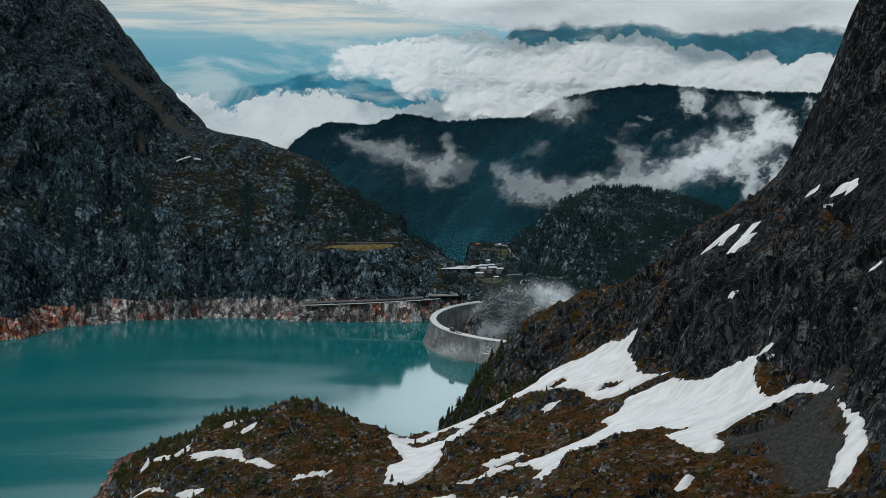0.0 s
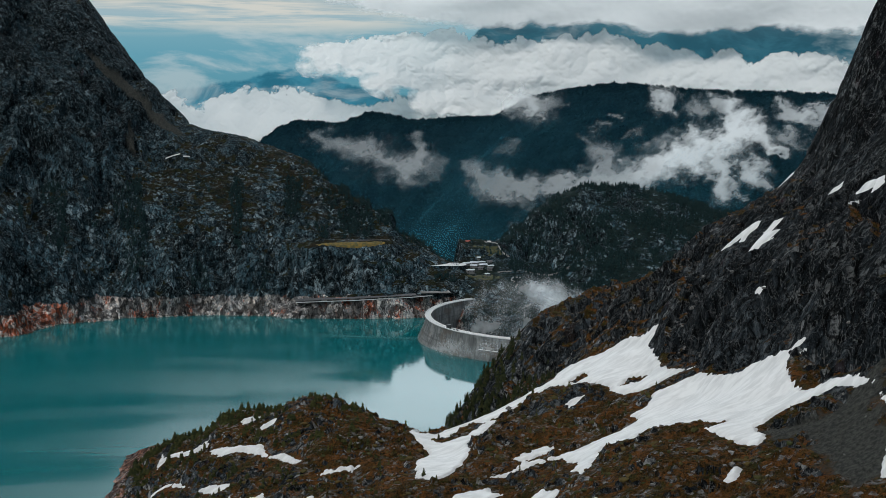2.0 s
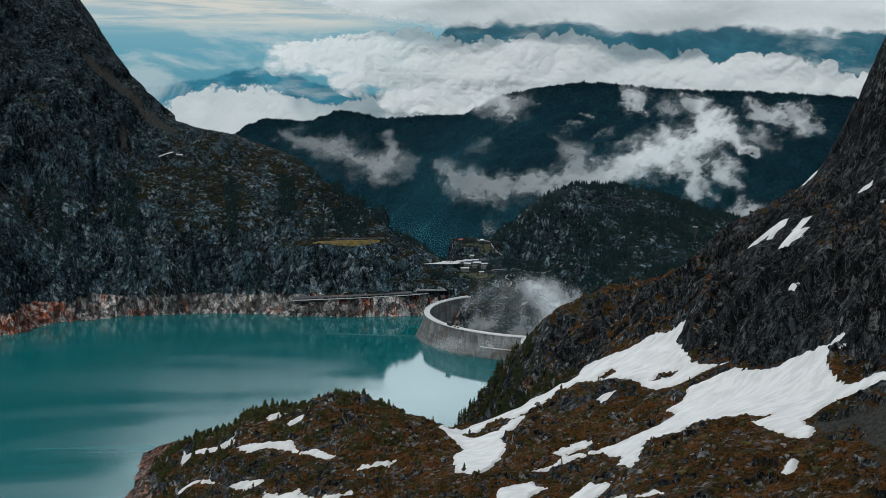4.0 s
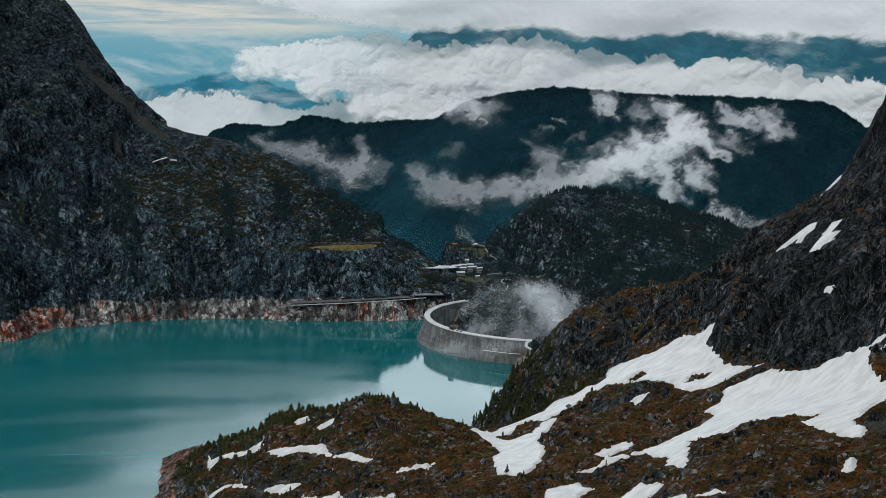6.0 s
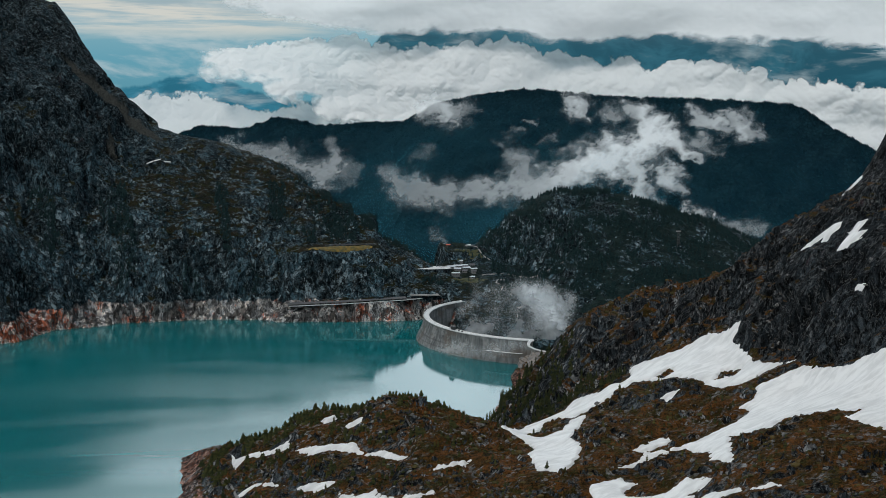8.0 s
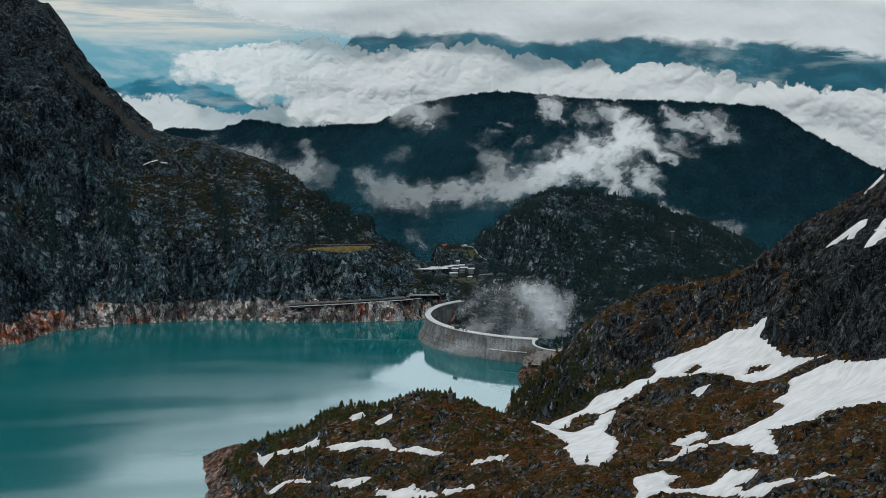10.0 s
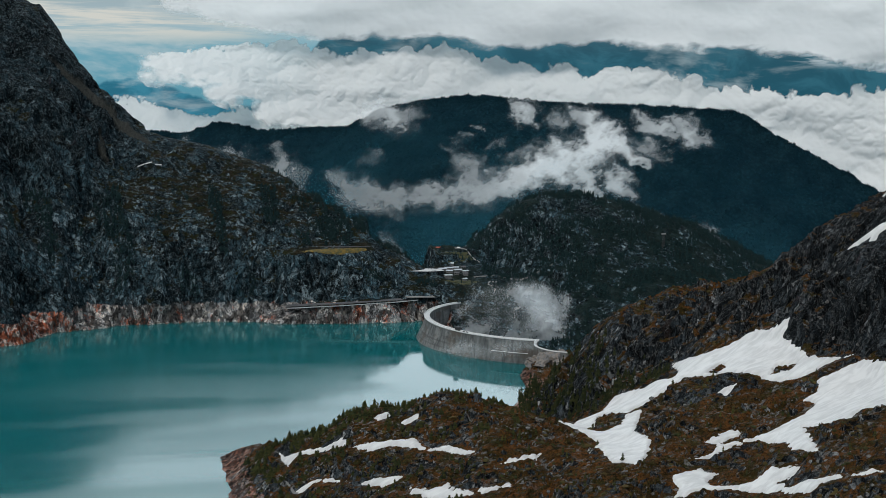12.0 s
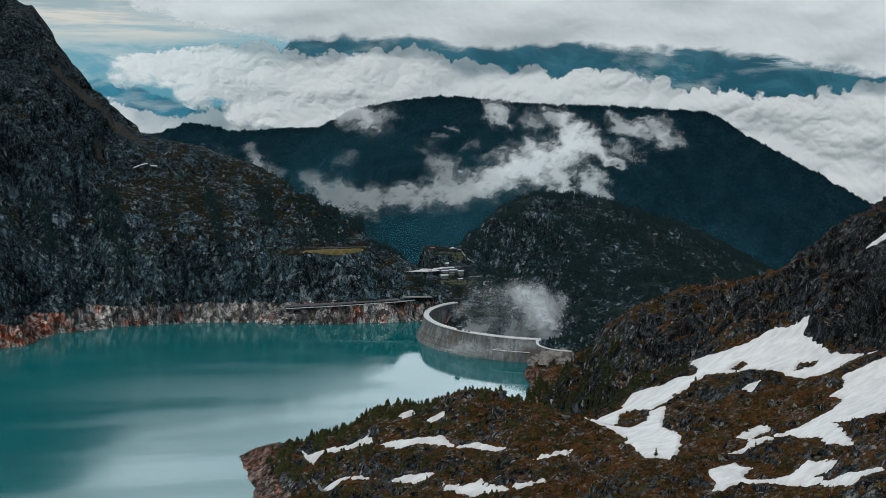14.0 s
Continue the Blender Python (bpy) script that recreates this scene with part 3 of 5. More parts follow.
# ---- ground sheets ----
def lie(*outline):
    """A snow patch by its outline on the plan."""
    OUTLINES.append(np.array(outline, float))


def bare(*outline):
    """A rock island in a snow field."""
    ISLANDS.append(np.array(outline, float))


# snow outlines
lie((154, 852), (156, 809), (168, 799), (176, 793), (178, 788), (179.5, 780), (182, 776), (185.5, 769), (179.5, 762), (178.5, 752), (178.5, 743), (176, 732), (178, 715), (183, 696), (177, 707), (164, 710), (154, 723), (151, 740), (145, 763), (138, 779), (134, 794), (127, 789), (114, 791), (101, 793), (95, 789), (103, 782), (91, 760), (81, 741), (76, 709), (69, 697), (56, 677), (48, 694), (56, 737), (63, 748), (59, 771), (59, 801), (130, 885), (139, 858), (133, 805), (143, 820))
lie((183, 685), (184, 668), (189, 651), (198, 636), (201, 627), (205, 624), (208, 618), (206, 619), (201, 624), (198, 618), (196, 608), (194, 592), (195, 584), (201, 575), (204, 558), (203, 542), (201, 551), (198, 566), (190, 574), (182, 577), (167, 570), (167, 557), (161, 551), (155, 568), (151, 587), (165, 594), (152, 594), (144, 596), (143, 624), (128, 606), (127, 646), (114, 617), (106, 596), (105, 618), (112, 637), (111, 666), (122, 664), (137, 667), (149, 675), (149, 686), (157, 687), (163, 697), (176, 692))
lie((58, 649), (76, 653), (77, 645), (81, 643), (72, 636), (70, 630), (76, 619), (84, 612), (92, 613), (96, 594), (90, 597), (86, 597), (83, 583), (89, 548), (86, 543), (83, 556), (78, 554), (77, 570), (81, 587), (76, 606), (73, 617), (67, 623), (61, 627), (55, 625), (52, 630), (57, 637))
lie((93, 682), (109, 688), (114, 679), (111, 676), (101, 677), (97, 672), (107, 668), (111, 661), (102, 665), (94, 665), (86, 663), (82, 663), (92, 669), (95, 676))
lie((132, 747), (140, 743), (133, 739))
lie((6, 741), (14, 739), (26, 737), (23, 734), (13, 737))
lie((-37, 763), (-30, 751), (-22, 749), (-20, 738), (-12, 726), (-5, 723), (5, 714), (-5, 716), (-13, 723), (-23, 730), (-32, 739), (-39, 755))
lie((-82, 855), (-71, 851), (-61, 830), (-54, 808), (-45, 801), (-34, 782), (-39, 780), (-46, 783), (-53, 802), (-59, 820), (-71, 843), (-78, 841))
lie((-76, 934), (-74, 912), (-66, 899), (-56, 883), (-47, 873), (-48, 857), (-58, 878), (-70, 895), (-77, 888), (-78, 908))
lie((-47, 850), (-36, 838), (-24, 825), (-18, 821), (-16, 803), (-8, 792), (-3, 776), (0, 765), (-3, 765), (-11, 784), (-21, 811), (-32, 823), (-41, 830), (-46, 843))
lie((-29, 873), (-18, 880), (-20, 870), (-28, 867))
lie((-19, 849), (-10, 845), (-10, 839), (-18, 844))
lie((246.3, 701.8), (250, 702.2), (251.8, 699), (254.4, 699.6), (251.8, 694.2), (249, 695))
lie((247.2, 676), (250.1, 671.9), (253.2, 671.4), (254, 666), (256.2, 658.4), (253.7, 652.9), (250, 655.2), (248.5, 657.2), (250.6, 660.3), (248.2, 666.8))
lie((228, 580), (233, 576), (233, 572), (230, 575))
lie((201, 535), (200, 522), (198, 500), (193, 482), (186, 475), (177, 468), (175, 474), (187, 491), (195, 507))
lie((137, 517), (143, 525), (145, 523), (141, 516))
lie((205.8, 682), (207.6, 682), (209, 678), (207.3, 677.3))
lie((213.5, 764.5), (219.2, 759.8), (223.8, 753.8), (228.7, 749.2), (230, 744.2), (226.7, 739.6), (223.8, 743.4), (220.1, 740.8), (219.4, 747.8), (221.2, 749), (217.6, 755))
lie((216.2, 723.5), (220.5, 727.2), (225.2, 727.2), (225.2, 733.8), (227.4, 729.8), (231.8, 732.3), (234.3, 724.7), (229.8, 722.2), (227.5, 722), (229.6, 714.4), (224.4, 715.4), (226.7, 713.3), (224.1, 713), (221.5, 718.2), (218, 717))
lie((251, 791), (257, 787), (262, 784), (259, 778), (254, 782))
lie((261, 787), (257, 781), (245, 788))
lie((79, 664), (84, 665), (92, 667), (86, 664))
lie((83, 615), (94, 605), (96, 595), (90, 589), (86, 597))
lie((90, 542), (95, 537), (97, 532))
bare((61, 792), (111, 892), (111, 927))
bare((68, 774), (94, 822), (97, 789), (84, 768), (71, 763))
bare((142, 780), (149, 783), (150, 773), (143, 772))
bare((157, 735), (166, 743), (172, 735), (164, 730))
bare((140, 598), (152, 599), (163, 593), (153, 585), (141, 589))
bare((157, 701), (163, 700), (161, 692), (156, 693))
# end of snow


def surface(base, detail, x, y, lift=0.0, keep=1.0):
    """Points of a ground sheet: the base form, moved along its own normal by its relief."""
    d = 2.5
    z = base(x, y)
    gx = (base(x + d, y) - base(x - d, y)) / (2 * d)
    gy = (base(x, y + d) - base(x, y - d)) / (2 * d)
    n = np.stack([-gx, -gy, np.ones_like(gx)], 1)
    n /= np.linalg.norm(n, axis=1)[:, None]
    s = np.hypot(gx, gy)
    r = detail(x, y, z, s) * keep
    return np.stack([x, y, z], 1) + n * (r + lift)[:, None], s


def sheet(name, base, detail, xs, ys, material):
    X, Y = np.meshgrid(xs, ys, indexing="ij")
    p, s = surface(base, detail, X.ravel(), Y.ravel())
    ob = mesh_object(name, p, grid_faces(len(xs), len(ys)), (material,))
    attribute(ob, "scree", scree_cover(X.ravel(), Y.ravel()))
    return ob


near_x = np.r_[np.linspace(-160, -112, 30), np.linspace(-111, 262, 500), np.linspace(263, 330, 60)]
near_y = np.r_[np.linspace(420, 468, 40), np.linspace(470, 900, 620), np.linspace(901, 1270, 300)]
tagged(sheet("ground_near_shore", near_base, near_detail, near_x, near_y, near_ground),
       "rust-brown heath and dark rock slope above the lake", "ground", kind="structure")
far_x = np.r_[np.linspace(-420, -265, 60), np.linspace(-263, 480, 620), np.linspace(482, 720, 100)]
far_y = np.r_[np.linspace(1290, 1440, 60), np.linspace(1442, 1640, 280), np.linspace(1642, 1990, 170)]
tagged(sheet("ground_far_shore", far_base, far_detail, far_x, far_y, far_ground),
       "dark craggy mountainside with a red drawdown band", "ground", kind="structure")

# the valley floor that carries everything, out to the horizon
floor_v = [(x, y, -425.0) for x in np.linspace(-4800, 4800, 25) for y in np.linspace(-1500, 4900, 25)]
tagged(mesh_object("ground", floor_v, grid_faces(25, 25), (ridge_forest,)), "dark wooded valley floor", "ground", kind="structure")

# lake
bm = bmesh.new()
for x, y in ((-1500, -900), (330, -900), (330, 1150), (206, 1224), (212.6, 1251.8), (178.7, 1274.8), (153.7, 1314), (147.2, 1350.7), (157.3, 1396), (185.6, 1433), (190, 1440), (190, 1520), (-1500, 1520)):
    bm.verts.new((x, y, 0))
bm.faces.new(bm.verts)
me = bpy.data.meshes.new("water")
bm.to_mesh(me), bm.free()
me.materials.append(water_mat)
tagged(new("water", me), "still turquoise reservoir water", "water", kind="structure")

# ---- far ridge ----
RIDGE = ((0, 4700, -150), (101, 4600, -70), (206, 4548, -12), (306, 4440, -11), (409, 4330, 27), (509, 4224, 14), (603, 4122, 28),
         (684, 4035, 38), (770, 3944, 92), (860, 3850, 120), (966, 3733, 139), (1129, 3559, 132), (1282, 3395, 136), (1418, 3250, 135),
         (1504, 3158, 80), (1615, 3039, 7), (1695, 2953, -50), (1800, 2840, -130))
rp = np.array(RIDGE, float)
rs = np.r_[0, np.cumsum(np.hypot(*np.diff(rp[:, :2], axis=0).T))]


def ridge_surface(u, v):
    cx, cy, cz = (pchip(rs, rp[:, i], u) for i in range(3))
    a = np.abs(v)
    down = np.where(v > 0, 700 * a ** 0.93, 300 * a)
    out = np.where(v > 0, 1000 * v, 200 * v)
    spur = ridged(u / 420, v * 0.6, 0, 4, 101) * 50 * smooth(0.02, 0.3, a) + 22 * ridged(u / 120, v * 2.5, 0, 4, 111) * smooth(0.02, 0.2, a)
    bump = 5 * fbm(u / 30, v * 20, 0, 3, 107)
    return np.stack([cx - 0.73 * (out + spur), cy - 0.68 * (out + spur), np.maximum(cz - down + 0.3 * spur + bump, -430)], 1)


nu, nv = 500, 130
U, V = np.meshgrid(np.linspace(0, rs[-1], nu), np.r_[np.linspace(-0.25, -0.02, 12), -0.01, -0.004, 0, 0.004, 0.01, 0.018, np.linspace(0.027, 1, nv - 18)], indexing="ij")
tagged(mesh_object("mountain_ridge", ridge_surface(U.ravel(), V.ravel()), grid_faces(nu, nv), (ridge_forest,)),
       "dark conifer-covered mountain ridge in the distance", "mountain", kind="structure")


# ---- snow ----
def snow_patch(o):
    """A lens of old snow lying in the ground's folds; its rim dips under the relief."""
    lo, hi = o.min(0) - 6, o.max(0) + 6
    xs = np.arange(lo[0], hi[0], 0.75)
    ys = np.arange(lo[1], hi[1], 0.75)
    X, Y = np.meshgrid(xs, ys, indexing="ij")
    x, y = X.ravel(), Y.ravel()
    room = inside_distance(x, y, o)
    if np.ptp(o, axis=0).max() > 40:
        for island in ISLANDS:
            room = np.minimum(room, -inside_distance(x, y, island))
    rim = room - (0.55 if o[:, 0].min() > 205 else 0.8 if o[:, 0].max() < 60 else 0.5) + min(0.55, 0.03 * np.ptp(o, axis=0).max()) * fbm(x / 7, y / 7, 0, 4, 200) + 0.25
    size = np.ptp(o, axis=0).max()
    rim = rim + (0.5 if o[:, 0].min() > 205 else 1.1 if size > 60 else 2.5 if size > 14 else 1.0) * fbm(x / 3.8, y / 3.8, 0, 4, 207, 0.6)
    if np.ptp(o, axis=0).max() > 40:
        rim = rim - 1.4 * smooth(1.5, 2.4, slope_of(near_base, x, y))
    lift = np.clip(rim * 0.8, -2.5, 1.2) + 0.06 * fbm(x / 5, y / 9, 0, 3, 205)
    full, _ = surface(near_base, near_detail, x, y)
    soft, _ = surface(near_base, near_soft, x, y)
    w = smooth(0.5, 4.0, rim)[:, None]
    p = full * (1 - w) + np.maximum(soft, full) * w
    p[:, 2] += lift + (0.7 if np.ptp(o, axis=0).max() < 22 and o[:, 0].min() < 210 else 0.0)
    grid = (room > -1.8).reshape(X.shape)
    keep = grid[:-1, :-1] & grid[1:, :-1] & grid[1:, 1:] & grid[:-1, 1:]
    if keep.sum() < 3:
        return
    big = np.ptp(o, axis=0).max() > 60
    f = grid_faces(len(xs), len(ys), keep)
    used, f = np.unique(f, return_inverse=True)
    ob = mesh_object("snow_field" if big else "snow_patch", p[used], f.reshape(-1, 4), (snow_mat,))
    tagged(ob, "long white field of old snow under the cliff" if big else "small patch of old white snow on heath", "snow", "old snow patches")


for outline in OUTLINES:
    snow_patch(outline)


# ---- trees ----
def conifer_mesh(name, tiers, spread, seed, material, k=9):
    """Crown of drooping jagged tiers, one unit high."""
    rng = random.Random(seed)
    vs, fs = [], []
    for t in range(tiers):
        f = t / tiers
        top, bottom = 0.14 + 0.86 * min(1.0, f + 1.55 / tiers), 0.12 + 0.86 * f
        r = spread * (1 - f) ** 0.8 * rng.uniform(0.6, 1.25) + 0.012
        a0, lean = rng.uniform(0, 6.3), (rng.uniform(-0.035, 0.035), rng.uniform(-0.035, 0.035))
        c = len(vs)
        vs.append((lean[0], lean[1], top))
        for i in range(2 * k):
            rr = r * (rng.uniform(0.8, 1.15) if i % 2 == 0 else rng.uniform(0.35, 0.55))
            a = a0 + math.pi * i / k
            vs.append((rr * math.cos(a), rr * math.sin(a), bottom + (0.0 if i % 2 == 0 else 0.05) + rng.uniform(-0.015, 0.015)))
        for i in range(2 * k):
            fs.append((c, c + 1 + i, c + 1 + (i + 1) % (2 * k)))
    return np.array(vs), np.array(fs)


def needle_material(name, a, b):
    k = Mat(name)
    r = k.node("ShaderNodeObjectInfo", "Random")
    isl = k.node("ShaderNodeNewGeometry", "Random Per Island")
    c = k.mix(k.math("FRACT", k.math("ADD", r, isl)), a, b)
    return k.done(c, 0.9, k.bump(k.noise(3.0, 3), 0.6, 0.4), Specular__IOR__Level=0.15)


needles = needle_material("spruce_needles", (0.012, 0.020, 0.009), (0.046, 0.050, 0.017))
larch = needle_material("larch_needles", (0.050, 0.058, 0.014), (0.085, 0.075, 0.020))
# bluer than the near spruce: distance haze is put into the colour
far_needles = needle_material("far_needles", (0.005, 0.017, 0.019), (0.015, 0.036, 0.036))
k = Mat("bark")
bark = k.done(k.mix(k.noise(4, 4), (0.06, 0.045, 0.035), (0.11, 0.09, 0.07)), 0.95)

tree_rng = np.random.default_rng(11)


def make_tree(seed, tiers, spread, material, label):
    ob = tagged(new("conifer_tree"), label, "tree", "trees on the near shore")
    bm = bmesh.new()
    bmesh.ops.create_cone(bm, segments=6, radius1=0.022, radius2=0.006, depth=0.9, matrix=Matrix.Translation((0, 0, 0.4)))
    part("trunk", bm, bark, ob)
    v, f = conifer_mesh("crown", tiers, spread, seed, material)
    mesh_object("crown", v, f, (material,), False, ob)
    return ob


def near_spots(n, x0, x1, y0, y1, wanted, z_least=3.0):
    out = []
    while len(out) < n:
        x, y = tree_rng.uniform(x0, x1, 400), tree_rng.uniform(y0, y1, 400)
        p, s = surface(near_base, near_detail, x, y)
        ok = (p[:, 2] > z_least) & (tree_rng.random(400) < wanted(x, y, s))
        out += [tuple(q) for q in p[ok]]
    return out[:n]


def on_snow(x, y):
    return snow_cover(x, y) > 0.2


def knoll(x, y, s):
    belt = smooth(852, 880, y + 0.25 * x) * smooth(0, -18, x) + 0.25 * smooth(-10, -60, x) + 0.06
    return belt * smooth(-0.3, 0.1, fbm(x / 22, y / 22, 0, 2, 301)) * (s < 1.3) * ~on_snow(x, y)


def spur(x, y, s):
    edge = np.interp(y, [820, 940, 1000, 1080, 1150], [140, 125, 128, 135, 165])
    return smooth(26, 4, np.abs(x - edge)) * ~on_snow(x, y)


def hollow(x, y, s):
    return 0.5 * smooth(0.0, 0.3, fbm(x / 30, y / 30, 0, 2, 305)) * (s < 0.8) * ~on_snow(x, y)


def clumps(x, y, s):
    return smooth(0.05, 0.3, fbm(x / 16, y / 16, 0, 3, 341)) * (s < 1.2) * ~on_snow(x, y) * (0.35 + 0.65 * smooth(790, 850, y))


def lakeside(x, y, s):
    return smooth(848, 872, y + 0.25 * x) * smooth(0, -14, x) * ~on_snow(x, y) * (s < 1.4) * smooth(-0.1, 0.35, fbm(x / 11, y / 11, 0, 3, 343))


firs = [make_tree(i, 6 + i % 2, 0.27 + 0.045 * i, needles, "dark green spruce on the heath above the lake") for i in range(4)]
larches = [make_tree(20 + i, 6, 0.22 + 0.03 * i, larch, "small yellow-green larch among the heath") for i in range(2)]


def plant(spots, kinds, low, high):
    for i, (x, y, z) in enumerate(spots):
        h = float(tree_rng.uniform(low, high))
        m = Matrix.LocRotScale((x, y, z - 0.35), Euler((0, 0, float(tree_rng.uniform(0, 6.28)))), None)
        src = kinds[i % len(kinds)]
        ob = src if i < len(kinds) else copy_thing(src, m)
        w = h * float(tree_rng.uniform(0.85, 1.2))
        ob.matrix_basis = m @ Matrix.Diagonal((w, w, h, 1))


def joined(name, spots, low, high, seed, tiers, spread, material, label, category, sides=9):
    """Many trees as one mesh."""
    rng = np.random.default_rng(seed)
    shapes = [conifer_mesh("", tiers, spread * (0.85 + 0.15 * i), seed + i, None, sides) for i in range(4)]
    V, F, n = [], [], 0
    for i, (x, y, z) in enumerate(spots):
        v, f = shapes[i % 4]
        h = rng.uniform(low, high)
        a = rng.uniform(0, 6.28)
        c, s = math.cos(a), math.sin(a)
        w = h * rng.uniform(0.8, 1.25)
        V.append(np.stack([x + w * (c * v[:, 0] - s * v[:, 1]), y + w * (s * v[:, 0] + c * v[:, 1]), z - 0.6 + h * v[:, 2]], 1))
        F.append(f + n)
        n += len(v)
    return tagged(mesh_object(name, np.concatenate(V), np.concatenate(F), (material,), False), label, category, kind="stuff")


plant(near_spots(105, -96, 40, 800, 950, knoll, 6.0), firs, 2.2, 7.0)
olive = needle_material("olive_needles", (0.020, 0.028, 0.010), (0.064, 0.064, 0.019))
joined("knoll_thicket", near_spots(850, -90, 40, 720, 940, clumps, 6.0), 1.2, 4.8, 57, 5, 0.42, olive, "olive-green young conifers in clumps on the knoll", "forest")
joined("shore_belt", near_spots(230, -92, 5, 800, 950, lakeside, 6.0), 1.8, 7.2, 59, 6, 0.42, olive, "belt of dark conifers along the knoll's lake side", "forest")
joined("hollow_thicket", near_spots(300, -60, 170, 560, 840, clumps, 6.0), 1.2, 3.4, 63, 5, 0.34, olive, "olive-green young conifers between the snow patches", "forest")
plant(near_spots(45, -70, 190, 600, 830, hollow), larches, 2.0, 4.5)
for tx, ty, th in ((147.7, 691, 4.5), (133, 672, 3.6), (52, 690, 5.0), (141, 702, 2.6), (60, 742, 3.4)):
    (px, py, pz), = surface(near_base, near_soft, np.array([tx]), np.array([ty]))[0]
    lone = copy_thing(firs[1], Matrix.Identity(4))
    lone.matrix_basis = Matrix.LocRotScale((px, py, pz - 0.2), None, (th, th, th))
firs2 = [make_tree(40 + i, 8, 0.17 + 0.02 * i, needles, "tall dark spruce at the edge of the rock spur") for i in range(3)]
plant(near_spots(110, 95, 175, 820, 1160, spur), firs2, 5, 12)
joined("spur_forest", near_spots(420, 95, 185, 830, 1180, spur), 3.5, 8.5, 51, 5, 0.2, needles, "dark conifers along the foot of the rock spur", "forest")


def far_spots(n, x0, x1, y0, y1, wanted, z_least=24):
    out = []
    while len(out) < n:
        x, y = tree_rng.uniform(x0, x1, 3000), tree_rng.uniform(y0, y1, 3000)
        p, s = surface(far_base, far_detail, x, y)
        ok = (p[:, 2] > z_least) & (tree_rng.random(3000) < wanted(x, y, p[:, 2], s))
        out += [tuple(q) for q in p[ok]]
    return out[:n]


def hill_woods(x, y, z, s):
    yard = (np.abs(x - 208) < 44) & (np.abs(y - 1519) < 24) & (y > 1496)
    return ~yard * (smooth(-0.25, 0.2, fbm(x / 40, y / 30, 0, 3, 311)) * smooth(215, 300, x) + 0.05 * (x > 205))


def cliff_woods(x, y, z, s):
    shoulder = smooth(40, 130, x) * smooth(1530, 1560, y)
    clear = ((np.abs(x - 90) < 48) & (np.abs(y - 1508) < 15)) | ((np.abs(x - 208) < 44) & (np.abs(y - 1519) < 24))
    gully = smooth(0.15, 0.5, fbm(x / 26, z / 60, 0, 3, 315)) * (z < 120) * 0.7
    return ~clear * np.maximum(shoulder * smooth(-0.3, 0.2, fbm(x / 25, y / 25, 0, 2, 317)), gully)


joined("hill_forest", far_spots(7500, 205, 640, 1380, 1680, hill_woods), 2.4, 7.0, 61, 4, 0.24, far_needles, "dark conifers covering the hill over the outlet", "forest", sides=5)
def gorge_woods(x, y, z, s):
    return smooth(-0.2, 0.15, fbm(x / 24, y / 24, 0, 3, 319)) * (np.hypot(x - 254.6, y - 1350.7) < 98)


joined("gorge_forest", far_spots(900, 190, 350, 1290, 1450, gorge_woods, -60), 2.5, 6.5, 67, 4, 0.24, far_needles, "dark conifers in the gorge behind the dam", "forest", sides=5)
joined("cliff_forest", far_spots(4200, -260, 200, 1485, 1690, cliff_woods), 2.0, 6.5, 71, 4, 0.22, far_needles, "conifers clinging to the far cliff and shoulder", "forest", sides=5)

# blue tint of the ridge trees is painted haze as well
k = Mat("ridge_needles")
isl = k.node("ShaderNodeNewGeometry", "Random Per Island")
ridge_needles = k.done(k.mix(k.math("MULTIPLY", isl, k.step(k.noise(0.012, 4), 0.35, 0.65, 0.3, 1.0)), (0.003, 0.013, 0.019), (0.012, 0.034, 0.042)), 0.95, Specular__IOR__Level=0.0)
uu = np.r_[tree_rng.uniform(120, rs[-1] - 100, 5000), tree_rng.uniform(120, rs[-1] - 100, 21000)]
vv = np.r_[np.abs(tree_rng.normal(0, 0.012, 5000)) - 0.004, 0.75 * tree_rng.random(21000) ** 1.3]
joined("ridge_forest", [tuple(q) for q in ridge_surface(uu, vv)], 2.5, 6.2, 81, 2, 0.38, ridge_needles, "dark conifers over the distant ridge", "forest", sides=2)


# ---- boulders and low scrub on the near ground ----
def scatter(name, spots, low, high, seed, material, label, category, squash):
    rng = np.random.default_rng(seed)
    bm = bmesh.new()
    bmesh.ops.create_icosphere(bm, subdivisions=1, radius=1)
    ico_v = np.array([v.co[:] for v in bm.verts])
    ico_f = np.array([[v.index for v in f.verts] for f in bm.faces])
    bm.free()
    V, F = [], []
    for i, (x, y, z) in enumerate(spots):
        r = low + (high - low) * rng.random() ** 3
        v = ico_v * (1 + rng.uniform(-0.35, 0.35, (len(ico_v), 1))) * np.array([rng.uniform(0.7, 1.4), rng.uniform(0.7, 1.4), squash]) * r
        V.append(v + np.array([x, y, z + 0.15 * r]))
        F.append(ico_f + i * len(ico_v))
    return tagged(mesh_object(name, np.concatenate(V), np.concatenate(F), (material,), False), label, category, kind="stuff")


k = Mat("boulder_rock")
boulder = k.done(k.mix(k.step(k.noise(0.8, 5), 0.4, 0.62), (0.075, 0.073, 0.07), (0.17, 0.165, 0.155)), 0.9, k.bump(k.noise(2, 5), 0.6, 0.3))
scrub = needle_material("scrub_leaves", (0.030, 0.036, 0.011), (0.085, 0.055, 0.017))


def stones(x, y, s):
    return smooth(-0.05, 0.4, fbm(x / 18, y / 18, 0, 3, 331)) * ~on_snow(x, y) * (1 - 0.7 * scree_cover(x, y))


